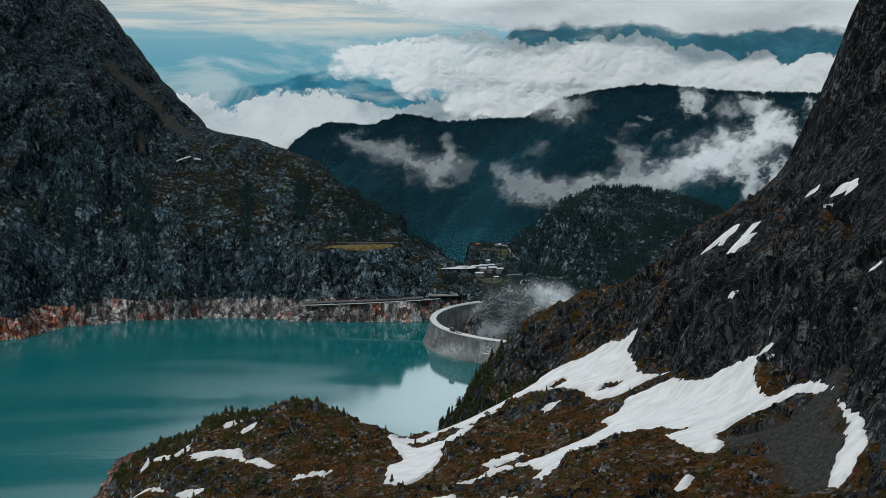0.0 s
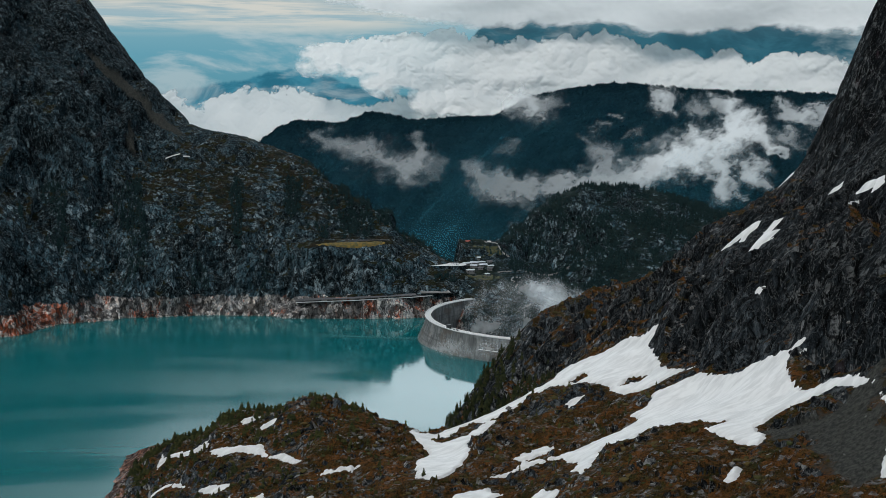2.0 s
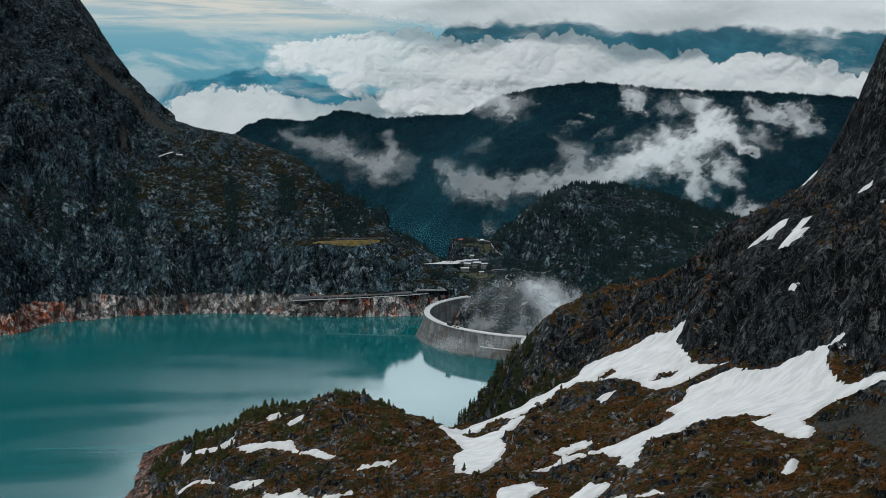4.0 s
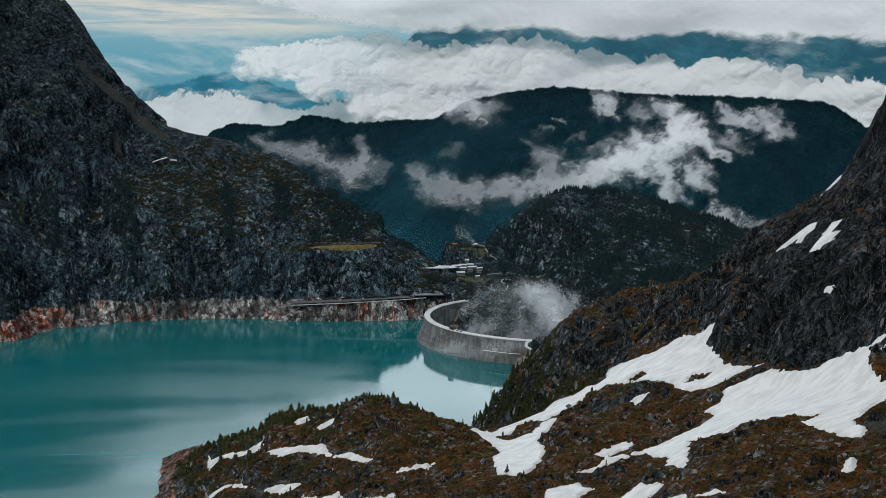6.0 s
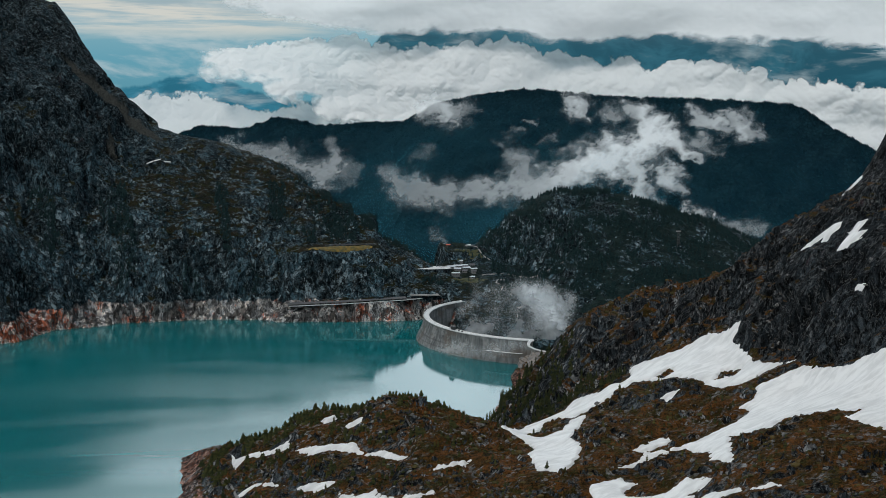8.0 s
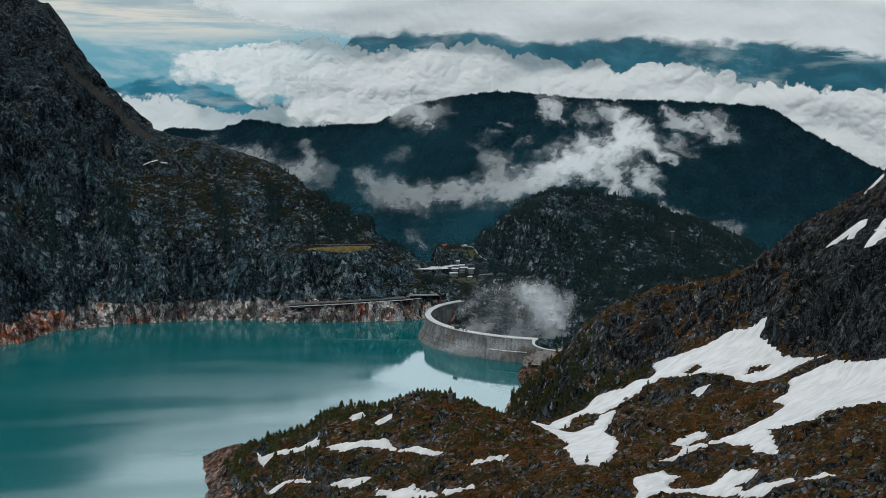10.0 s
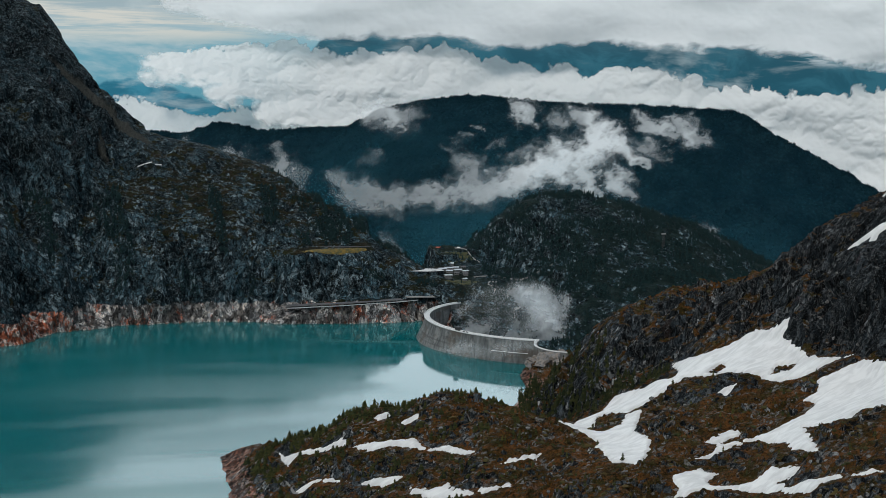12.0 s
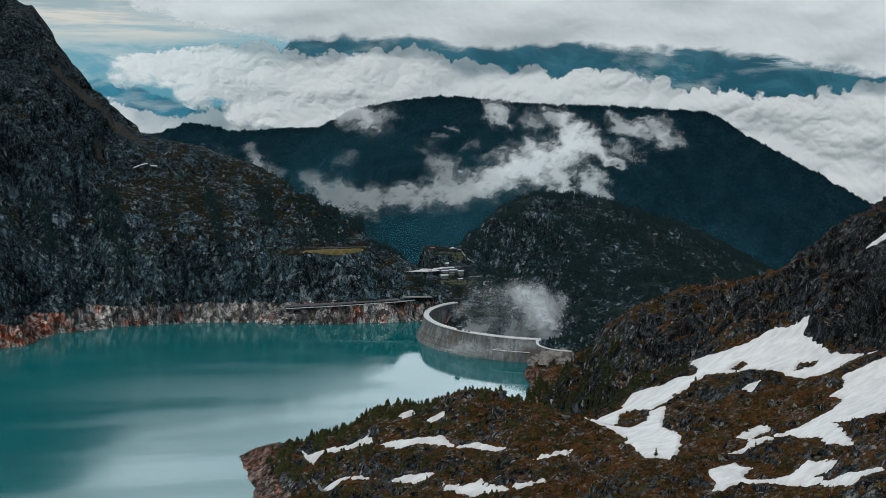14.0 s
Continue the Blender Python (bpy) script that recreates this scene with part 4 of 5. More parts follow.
def bushes(x, y, s):
    return smooth(-0.1, 0.35, fbm(x / 15, y / 15, 0, 3, 335)) * (s < 0.9) * ~on_snow(x, y) * (1 - scree_cover(x, y))


scatter("boulders", near_spots(900, -105, 225, 500, 960, stones), 0.25, 1.4, 91, boulder, "grey boulders strewn over the heath", "rock", 0.75)
scatter("dwarf_scrub", near_spots(3200, -100, 200, 500, 960, bushes), 0.4, 1.6, 95, scrub, "low olive and rust-brown dwarf shrubs", "shrub", 0.6)

# ---- dam ----
k = Mat("abutment_rock")
c = k.mix(k.step(k.noise(0.25, 6, 0.65), 0.40, 0.60), (0.15, 0.15, 0.148), (0.22, 0.185, 0.155))
c = k.mix(k.step(k.voronoi(0.5), 0.1, 0.5, 0.7, 0), c, (0.05, 0.045, 0.042))
abutment_rock = k.done(c, 0.9, k.bump(k.noise(0.9, 6, 0.7), 0.9, 1.0))
k = Mat("crest_road")
crest_road = k.done(k.mix(k.noise(0.4, 5), (0.38, 0.39, 0.39), (0.56, 0.565, 0.56)), 0.8)
dam = tagged(new("arch_dam"), "curved grey concrete arch dam with pale crest", "dam")


CREST = 21.0


def arc_ring(A, o, z):
    flare = 1 + 1.2 * smooth(225, 180, A) * smooth(CREST, 0, z) if o > 0 else 1.0
    r = 107.4 + o * flare
    return np.stack([254.6 + r * np.cos(np.radians(A)), 1350.7 + r * np.sin(np.radians(A)), np.full(A.shape, float(z))], 1)


def arc_band(name, a0, a1, n, profile, material, parent, label=""):
    A = np.linspace(a0, a1, n)
    rings = np.stack([arc_ring(A, o, z) for o, z in profile + (profile[0],)], 1)
    ob = mesh_object(name, rings.reshape(-1, 3), grid_faces(n, len(profile) + 1), (material,), False, parent)
    bm = bmesh.new()
    bm.from_mesh(ob.data)
    bmesh.ops.remove_doubles(bm, verts=bm.verts, dist=0.001)
    bmesh.ops.holes_fill(bm, edges=bm.edges, sides=0)
    bmesh.ops.recalc_face_normals(bm, faces=bm.faces)
    bm.to_mesh(ob.data), bm.free()
    return tagged(ob, label)


# wall blocks between the vertical joints
for i in range(32):
    a0, a1 = 119 + 4.06 * i, 119 + 4.06 * (i + 1) - 0.12
    arc_band("wall_block", a0, a1, 5, ((12, -45), (7, -20), (4.2, 0), (2.6, 11), (2.0, CREST - 2.4), (2.0, CREST - 0.45), (-2.4, CREST - 0.45), (-2.4, CREST - 4), (-4, 0), (-7, -30), (-10, -60)), concrete, dam)
arc_band("core", 119.2, 248.8, 90, ((3.9, 0), (2.3, 11), (1.7, CREST - 2.4), (-2.1, CREST - 2.4), (-3.7, 0)), joint_dark, dam, "dark joints")
arc_band("crest_slab", 118.5, 249.3, 100, ((2.5, CREST - 0.41), (2.5, CREST), (-2.7, CREST), (-2.7, CREST - 0.41)), crest_road, dam, "pale concrete crest road")
arc_band("parapet", 118.5, 249.3, 100, ((2.5, CREST + 0.01), (2.5, CREST + 0.6), (2.2, CREST + 0.6), (2.2, CREST + 0.01)), pale_concrete, dam)
arc_band("parapet", 118.5, 249.3, 100, ((-2.4, CREST + 0.01), (-2.4, CREST + 0.6), (-2.7, CREST + 0.6), (-2.7, CREST + 0.01)), pale_concrete, dam)
arc_band("walkway", 227, 244.5, 20, ((4.0, 9.2), (4.0, 9.5), (2.7, 9.5), (2.7, 9.2)), pale_concrete, dam, "pale inspection walkway")


def box(bm, x0, x1, y0, y1, z0, z1, bevel=0.0):
    m = Matrix.Translation(((x0 + x1) / 2, (y0 + y1) / 2, (z0 + z1) / 2)) @ Matrix.Diagonal((x1 - x0, y1 - y0, z1 - z0, 1))
    g = bmesh.ops.create_cube(bm, size=1, matrix=m)
    if bevel:
        bmesh.ops.bevel(bm, geom=list({e for v in g["verts"] for e in v.link_edges}), offset=bevel, segments=1, affect="EDGES")


def solid(*dims, bevel=0.05):
    bm = bmesh.new()
    box(bm, *dims, bevel=bevel)
    return bm


# pale broken rock under the near abutment, and the road that leaves the crest over it
bm = bmesh.new()
bmesh.ops.create_icosphere(bm, subdivisions=5, radius=1)
co = np.array([v.co[:] for v in bm.verts])
lump = 1 + 0.28 * facets(co[:, 0] * 2.2 + 9, co[:, 1] * 2.2, co[:, 2] * 2.2, 151) + 0.14 * facets(co[:, 0] * 6, co[:, 1] * 6, co[:, 2] * 6, 155)
for v, m in zip(bm.verts, lump):
    v.co = Vector((v.co.x * 22 * m, v.co.y * 30 * m, v.co.z * 16.5 * m))
me = bpy.data.meshes.new("rock_outcrop")
bm.to_mesh(me), bm.free()
me.materials.append(abutment_rock)
crop = tagged(new("rock_outcrop", me), "pale orange-grey broken rock under the dam abutment", "rock")
crop.location, crop.rotation_euler = (216, 1214, 1), (0, 0, radians(-20))


def bend_band(name, pts, profile, material, parent, label="", n=40):
    """A band swept along a bend on the plan: pts are (x, y, z), the profile is (out, up)."""
    q = np.array(pts, float)
    u0 = np.r_[0, np.cumsum(np.hypot(*np.diff(q[:, :2], axis=0).T))]
    u = np.linspace(0, u0[-1], n)
    c = np.stack([pchip(u0, q[:, i], u) for i in range(3)], 1)
    t = np.gradient(c[:, :2], axis=0)
    t /= np.linalg.norm(t, axis=1)[:, None]
    ring = np.stack([np.stack([c[:, 0] + t[:, 1] * o, c[:, 1] - t[:, 0] * o, c[:, 2] + h], 1) for o, h in profile + (profile[0],)], 1)
    return tagged(mesh_object(name, ring.reshape(-1, 3), grid_faces(n, len(profile) + 1), (material,), False, parent), label)


BEND = ((214.5, 1250, CREST), (209.5, 1241, CREST - 0.2), (206.5, 1229, CREST - 0.5), (208.5, 1219, CREST - 0.8), (214, 1210, CREST - 1), (226, 1202, CREST - 1.2))
bend_band("wing_road", BEND, ((-1.2, -0.4), (-1.2, 0.0), (1.2, 0.0), (1.2, -0.4)), crest_road, dam, "pale road leaving the crest")
bend_band("wing_wall", BEND, ((-1.1, -9), (-1.1, -0.42), (1.1, -0.42), (1.1, -9)), concrete, dam, "short wing wall beyond the crest")
bend_band("wing_parapet", BEND, ((0.9, 0.01), (0.9, 0.6), (1.2, 0.6), (1.2, 0.01)), pale_concrete, dam)

# lift-house on the crest
k = Mat("dark_cladding")
dark_clad = k.done(k.mix(k.noise(1.2, 4), (0.02, 0.022, 0.024), (0.045, 0.045, 0.045)), 0.6)
k = Mat("roof_metal")
roof_mat = k.done(k.mix(k.noise(0.8, 4), (0.36, 0.40, 0.43), (0.52, 0.55, 0.57)), 0.5, Metallic=0.2)
k = Mat("dark_roofing")
dark_roof = k.done(k.mix(k.noise(0.8, 4), (0.06, 0.06, 0.065), (0.11, 0.11, 0.115)), 0.7)
k = Mat("render_wall")
wall_mat = k.done(k.mix(k.noise(1.0, 4), (0.10, 0.10, 0.098), (0.17, 0.168, 0.16)), 0.85)
k = Mat("window_glass")
glass_mat = k.done((0.02, 0.03, 0.035), 0.08, Specular__IOR__Level=0.6)
k = Mat("asphalt_pale")
lot_mat = k.done(k.mix(k.noise(0.5, 5), (0.40, 0.41, 0.41), (0.56, 0.56, 0.55)), 0.8)
k = Mat("red_paint")
red_mat = k.done(k.mix(k.noise(1.0, 3), (0.30, 0.05, 0.03), (0.40, 0.09, 0.05)), 0.6)

lx, ly, _ = arc_ring(np.array([206.5]), 0.8, CREST)[0]
lift = tagged(new("lift_house"), "small dark lift house on the dam crest", "building")
lift.location = (lx, ly, CREST + 0.01)
lift.rotation_euler = (0, 0, radians(31))
part("wall", solid(-1.3, 1.3, -2.0, 2.0, 0, 3.2), dark_clad, lift)
part("roof", solid(-1.6, 1.6, -2.3, 2.3, 3.2, 3.6), dark_clad, lift)
for a in (210.5, 212.6):
    bx, by, _ = arc_ring(np.array([a]), 0.6, CREST)[0]
    van = tagged(new("van"), "dark parked van on the dam crest", "vehicle", "vans on the crest")
    van.location, van.rotation_euler = (bx, by, CREST + 0.01), (0, 0, radians(a + 90))
    part("body", solid(-1.1, 1.1, -0.5, 0.5, 0.2, 1.1, bevel=0.15), dark_clad, van)
    for wx in (-0.7, 0.7):
        for wy in (-0.5, 0.5):
            bm = bmesh.new()
            bmesh.ops.create_cone(bm, cap_ends=True, segments=10, radius1=0.24, radius2=0.24, depth=0.16, matrix=pose(wx, wy, 0.24, 90, 0, 0))
            part("wheel", bm, dark_clad, van)

# ---- avalanche gallery along the far shore ----
gallery = tagged(new("road_gallery"), "long pale concrete road gallery over the far shore", "gallery")
GX = np.array([34, 60, 90, 120, 150, 166.0])
GY = np.array([1465.5, 1463.5, 1461.5, 1461, 1461.5, 1464.0])
GZ = np.array([15.2, 16.2, 17.4, 18.8, 20.2, 21.0])


def strip(name, x0, x1, lo, hi, y_front, y_back, material, parent, label=""):
    xs = np.linspace(x0, x1, 40)
    y, z = np.interp(xs, GX, GY), np.interp(xs, GX, GZ)
    ring = np.stack([np.stack([xs, y + dy, z + dz], 1) for dy, dz in ((y_front, lo), (y_front, hi), (y_back, hi), (y_back, lo), (y_front, lo))], 1)
    return tagged(mesh_object(name, ring.reshape(-1, 3), grid_faces(40, 5), (material,), False, parent), label)


strip("deck", 34, 166, -0.4, 0.0, -0.9, 9, dark_roof, gallery)
strip("roof", 34, 150, 1.9, 2.15, -0.6, 8, dark_roof, gallery)
strip("roof_edge", 34, 150, 1.85, 2.3, -0.95, -0.62, gallery_roof, gallery)
strip("parapet", 34, 166, -0.1, 0.5, -1.2, -0.92, pale_concrete, gallery, "pale concrete parapet")
for i in range(17):
    gx = 36 + 7 * i
    gy, gz = float(np.interp(gx, GX, GY)), float(np.interp(gx, GX, GZ))
    part("column", solid(gx - 0.3, gx + 0.3, gy - 0.5, gy + 0.1, gz, gz + 1.9), gallery_roof, gallery)
upper = tagged(new("upper_road"), "short pale concrete road deck above the gallery", "road")
part("deck", solid(155, 184, 1462, 1476, 23.6, 24.1), mid_concrete, upper)
part("parapet", solid(155, 184, 1462, 1462.4, 24.1, 24.6), mid_concrete, upper)


# ---- ledge of yellow grass on the far cliff ----
def far_strip(name, x0, x1, front, back, lift, n, m, material, label, category, flat=None):
    """A strip laid on the far slope between two lines y(x)."""
    xs = np.linspace(x0, x1, n)
    t = np.linspace(0, 1, m)
    X = np.repeat(xs, m)
    Y = (front(xs)[:, None] * (1 - t) + back(xs)[:, None] * t).ravel()
    p, _ = surface(far_base, far_detail, X, Y)
    z = p[:, 2] if flat is None else flat(X, Y)
    edge = np.tile(np.sin(np.pi * np.clip(t, 0.0, 1.0)) ** 0.3, n) * np.repeat(np.sin(np.pi * np.linspace(0, 1, n)) ** 0.25, m)
    edge = np.clip(edge * (1.0 + (0.5 if flat is None else 0.2) * fbm(X / 5, Y / 4, 0, 4, 405)), 0, 1)
    z = z + lift * edge - (2.6 if flat is None else 1.6) * (1 - edge) + 0.3 * fbm(X / 4, Y / 4, 0, 3, 401)
    return tagged(mesh_object(name, np.stack([X, Y, z], 1), grid_faces(n, m), (material,)), label, category, kind="structure")


k = Mat("yellow_grass")
grass_mat = k.done(k.mix(k.step(k.noise(0.30, 6, 0.7), 0.36, 0.60), (0.165, 0.105, 0.016), (0.060, 0.055, 0.018)), 0.95, k.bump(k.noise(1.5, 4), 0.6, 0.5))
k = Mat("green_turf")
turf_mat = k.done(k.mix(k.step(k.noise(0.2, 5), 0.38, 0.62), (0.026, 0.036, 0.013), (0.056, 0.054, 0.020)), 0.95, k.bump(k.noise(1.5, 4), 0.6, 0.5))
far_strip("grass_terrace", 52, 128, lambda x: np.interp(x, [52, 70, 100, 128], [1498.5, 1499, 1503.5, 1509.5]),
          lambda x: np.interp(x, [52, 70, 100, 128], [1506, 1510, 1515, 1516]), 0.9, 90, 16, grass_mat, "ledge of bright yellow grass on the far cliff", "grass", far_base)
rail = tagged(new("retaining_wall"), "low pale retaining wall above the grass ledge", "wall")
part("wall_body", solid(56, 130, 1518.6, 1519.6, 62, 68.2), dark_roof, rail)

far_strip("turf", 200, 246, lambda x: np.interp(x, [200, 225, 246], [1491, 1488, 1490]), lambda x: np.interp(x, [200, 225, 246], [1500, 1503, 1500]), 0.7, 40, 10, turf_mat, "olive-green turf below the houses", "grass")
far_strip("turf", 216, 252, lambda x: 1541 + 0 * x, lambda x: 1560 + 0 * x, 0.7, 40, 12, turf_mat, "olive-green turf on the terrace", "grass")

# ---- car park, houses and tracks over the outlet ----
lot_v = ((169, 1513), (177, 1509), (189, 1508), (201, 1509), (208, 1513), (207, 1524), (197, 1529), (185, 1526), (175, 1519))
lot_n = len(lot_v)
bm = bmesh.new()
bottom = [bm.verts.new((x, y, 37.0)) for x, y in lot_v]
top = [bm.verts.new((x, y, 42.9)) for x, y in lot_v]
bm.faces.new(top)
for i in range(lot_n):
    bm.faces.new((bottom[i], bottom[(i + 1) % lot_n], top[(i + 1) % lot_n], top[i])).material_index = 1
me = bpy.data.meshes.new("pavement")
bm.to_mesh(me), bm.free()
me.materials.append(lot_mat), me.materials.append(far_ground)
tagged(new("pavement", me), "pale gravel car park on the saddle", "pavement", kind="structure")


def house(x, y, z, turn, w, d, h, roof, label, pitched=0.0):
    ob = tagged(new("house"), label, "house", "houses by the car park")
    ob.location, ob.rotation_euler = (x, y, z), (0, 0, radians(turn))
    part("wall", solid(-w / 2, w / 2, -d / 2, d / 2, -3, h), wall_mat, ob)
    bm = bmesh.new()
    e = 0.5
    if pitched:
        pts = [(-w / 2 - e, -d / 2 - e, h + 0.01), (w / 2 + e, -d / 2 - e, h + 0.01), (w / 2 + e, d / 2 + e, h + 0.01), (-w / 2 - e, d / 2 + e, h + 0.01),
               (-w / 2 - e, 0, h + pitched), (w / 2 + e, 0, h + pitched)]
        v = [bm.verts.new(q) for q in pts]
        for f in ((0, 1, 5, 4), (2, 3, 4, 5), (0, 4, 3), (1, 2, 5), (3, 2, 1, 0)):
            bm.faces.new([v[i] for i in f])
    else:
        box(bm, -w / 2 - e, w / 2 + e, -d / 2 - e, d / 2 + e, h + 0.005, h + 0.45, 0.05)
    part("roof", bm, roof, ob)
    n = max(2, int(w / 2))
    for i in range(n):
        cx = -w / 2 + (i + 0.5) * w / n
        for zz in ([0.7] if h < 3 else [0.7, 2.3]):
            part("window", solid(cx - 0.4, cx + 0.4, -d / 2 - 0.06, -d / 2 + 0.02, zz, zz + 0.8, bevel=0.01), glass_mat, ob)
    return ob


grey_house = "low grey house with a pale metal roof by the car park"
house(210, 1527, 41.2, 10, 8, 4.5, 1.5, roof_mat, grey_house, 1.0)
house(218, 1530, 41.6, -6, 7.5, 4.5, 1.4, roof_mat, grey_house, 1.0)
house(226, 1524, 40.2, 12, 8, 4.5, 1.5, roof_mat, grey_house, 1.0)
house(216, 1521, 40.0, -14, 6.5, 4, 1.4, roof_mat, grey_house, 0.9)
house(233, 1520, 39.6, 18, 6, 3.5, 1.5, roof_mat, grey_house, 0.9)
house(226, 1531, 42.0, 4, 6, 4, 1.3, roof_mat, grey_house, 0.9)
house(234, 1531, 42.2, 4, 5, 3, 1.6, dark_roof, grey_house.replace("pale metal", "dark"), 1.0)
house(222, 1515, 38.6, -10, 5, 3.5, 1.4, dark_roof, grey_house.replace("pale metal", "dark"), 0.9)
house(210, 1505, 36.6, 6, 7.5, 4.5, 2.7, roof_mat, "two-storey pale house below the car park", 1.0)
house(231, 1512, 38.1, -4, 4.5, 3, 1.7, dark_roof, grey_house.replace("pale metal", "dark"), 0.8)
house(226, 1499, 34.6, 24, 4, 3, 1.6, roof_mat, "small grey shed below the houses", 0.9)
house(224, 1538, 44.6, 0, 2.8, 2.4, 1.8, roof_mat, "small pale chapel with a pitched roof", 1.3)
house(231, 1567, 57.6, 4, 7, 2.6, 1.3, pale_concrete, "long pale hut on the terrace", 0.6)
house(239, 1567, 57.6, 8, 3.4, 2.6, 1.5, pale_concrete, "pale hut at the end of the terrace", 0.6)
house(218, 1569, 57.4, 0, 5, 2.4, 1.5, red_mat, "small red-roofed hut on the terrace", 1.0)


k = Mat("car_paint")
car_paint = k.done(k.ramp(k.node("ShaderNodeObjectInfo", "Random"), (0.0, (0.02, 0.022, 0.025)), (0.4, (0.35, 0.36, 0.37)), (0.7, (0.05, 0.09, 0.16)), (1.0, (0.6, 0.6, 0.6))), 0.35)


def parked_car():
    ob = tagged(new("car"), "small parked car on the pale gravel car park", "car", "parked cars")
    part("body", solid(-0.9, 0.9, -0.38, 0.38, 0.12, 0.42, bevel=0.08), car_paint, ob)
    part("cabin", solid(-0.5, 0.45, -0.33, 0.33, 0.42, 0.68, bevel=0.08), glass_mat, ob, "dark glazed cabin")
    for wx in (-0.55, 0.55):
        for wy in (-0.37, 0.37):
            bm = bmesh.new()
            bmesh.ops.create_cone(bm, cap_ends=True, segments=8, radius1=0.15, radius2=0.15, depth=0.1, matrix=pose(wx, wy, 0.15, 90, 0, 0))
            part("wheel", bm, dark_clad, ob)
    return ob


car_one = parked_car()
car_one.matrix_basis = pose(194, 1523, 42.92, 0, 0, 80)
for i in range(1, 9):
    copy_thing(car_one, pose(194 + 1.6 * i - (8 if i > 5 else 0), 1523.4 - 0.15 * i - (9 if i > 5 else 0), 42.92, 0, 0, 80 + 5 * (i % 3)))


def track(name, pts, width, material, label, base=far_base, detail=far_detail, lift=0.5, n=60, category="road", even=False):
    """A road ribbon laid over the ground along a few waypoints."""
    q = np.array(pts, float)
    s = np.r_[0, np.cumsum(np.hypot(*np.diff(q, axis=0).T))]
    u = np.linspace(0, s[-1], n)
    cx, cy = pchip(s, q[:, 0], u), pchip(s, q[:, 1], u)
    tx, ty = np.gradient(cx), np.gradient(cy)
    ln = np.hypot(tx, ty)
    rows = []
    for o in (-1, -0.5, 0, 0.5, 1):
        x, y = cx - ty / ln * o * width / 2, cy + tx / ln * o * width / 2
        p, _ = surface(base, detail, x, y)
        rows.append(np.stack([x, y, p[:, 2]], 1))
    p = np.stack(rows, 1)
    run_z = np.convolve(np.pad(p[:, :, 2].mean(1), 4, mode="edge"), np.ones(9) / 9, mode="valid")
    if even:
        run_z = np.polyval(np.polyfit(u, run_z, 1), u)
    p[:, :, 2] = run_z[:, None] + lift
    p[:, (0, 4), 2] -= 1.2
    return tagged(mesh_object(name, p.reshape(-1, 3), grid_faces(n, 5), (material,)), label, category, kind="structure")


track("road_to_hill", ((238, 1507), (256, 1513), (275, 1517), (297, 1518), (316, 1516), (335, 1511)), 2.2, gallery_roof, "narrow grey road across the wooded hill")
track("road_to_terrace", ((234, 1564), (246, 1564), (250, 1555), (257, 1545)), 1.4, mid_concrete, "pale track from the terrace")
track("road_to_dam", ((262, 1499), (254, 1498), (249, 1490), (253, 1481), (247, 1470)), 1.6, mid_concrete, "pale bend of the dam road")
track("snow_ledge", ((-93, 1638), (-89, 1640.5), (-85, 1642), (-81, 1641.5), (-78, 1640)), 1.1, snow_mat, "thin white strip of old snow on a far ledge", lift=2.4, even=True, category="snow")
track("snow_ledge", ((-75, 1640), (-71, 1641), (-68, 1640)), 0.8, snow_mat, "thin white scrap of old snow on a far ledge", lift=2.2, even=True, category="snow")
track("spur_path", ((120, 986), (128, 1015), (137, 1048), (146, 1082), (152, 1110)), 2.2, mid_concrete, "pale path along the foot of the spur", near_base, near_detail, 0.6)
track("shore_path", ((-104, 946), (-96, 946), (-89, 944), (-85, 930)), 1.8, gallery_roof, "grey path along the bare shore", near_base, near_detail, 0.35)
track("knoll_path", ((-86, 912), (-83, 890), (-81, 868), (-80, 845)), 1.6, gallery_roof, "grey path round the knoll", near_base, near_detail, 0.35)


# ---- ropeway pylon on the wooded hill ----
pylon = tagged(new("ropeway_pylon"), "dark steel ropeway pylon with a pale head on the hill", "pylon")
foot = surface(far_base, far_detail, np.array([454.0]), np.array([1513.0]))[0][0]
pylon.location = (float(foot[0]), float(foot[1]), float(foot[2]) - 0.5)
PYLON_H = 15.0
for sx, sy in ((-1, -1), (1, -1), (1, 1), (-1, 1)):
    bm = bmesh.new()
    bmesh.ops.create_cone(bm, cap_ends=True, segments=6, radius1=0.28, radius2=0.2, depth=PYLON_H, matrix=Matrix.Translation((0.9 * sx, 0.9 * sy, PYLON_H / 2)))
    part("leg", bm, dark_clad, pylon)
for z0 in (3.0, 6.5, 10.0, 13.0):
    part("brace", solid(-1.0, 1.0, -1.0, 1.0, z0, z0 + 0.3), dark_clad, pylon)
part("head", solid(-2.6, 2.6, -0.9, 0.9, PYLON_H, PYLON_H + 1.1), mid_concrete, pylon, "pale crosshead")

# ---- clouds ----
def domes(x, y, seed):
    """Rounded heaps side by side: paraboloids over a jittered lattice, the highest one counts."""
    best = np.zeros(x.shape)
    fx, fy = np.floor(x), np.floor(y)
    for j in (-2, -1, 0, 1, 2):
        for i in (-2, -1, 0, 1, 2):
            cx, cy = (fx + i).astype(np.int64), (fy + j).astype(np.int64)
            h1, h2, h3 = (hash3(cx, cy, 0 * cx, seed + q) / 65536.0 for q in (0, 1, 2))
            r = 0.8 + 0.7 * h3
            d = ((x - fx - i - h1) ** 2 + (y - fy - j - h2) ** 2) / (r * r)
            best = np.maximum(best, (0.6 + 0.4 * h3) * np.sqrt(np.clip(1 - d, 0, 1)))
    return best


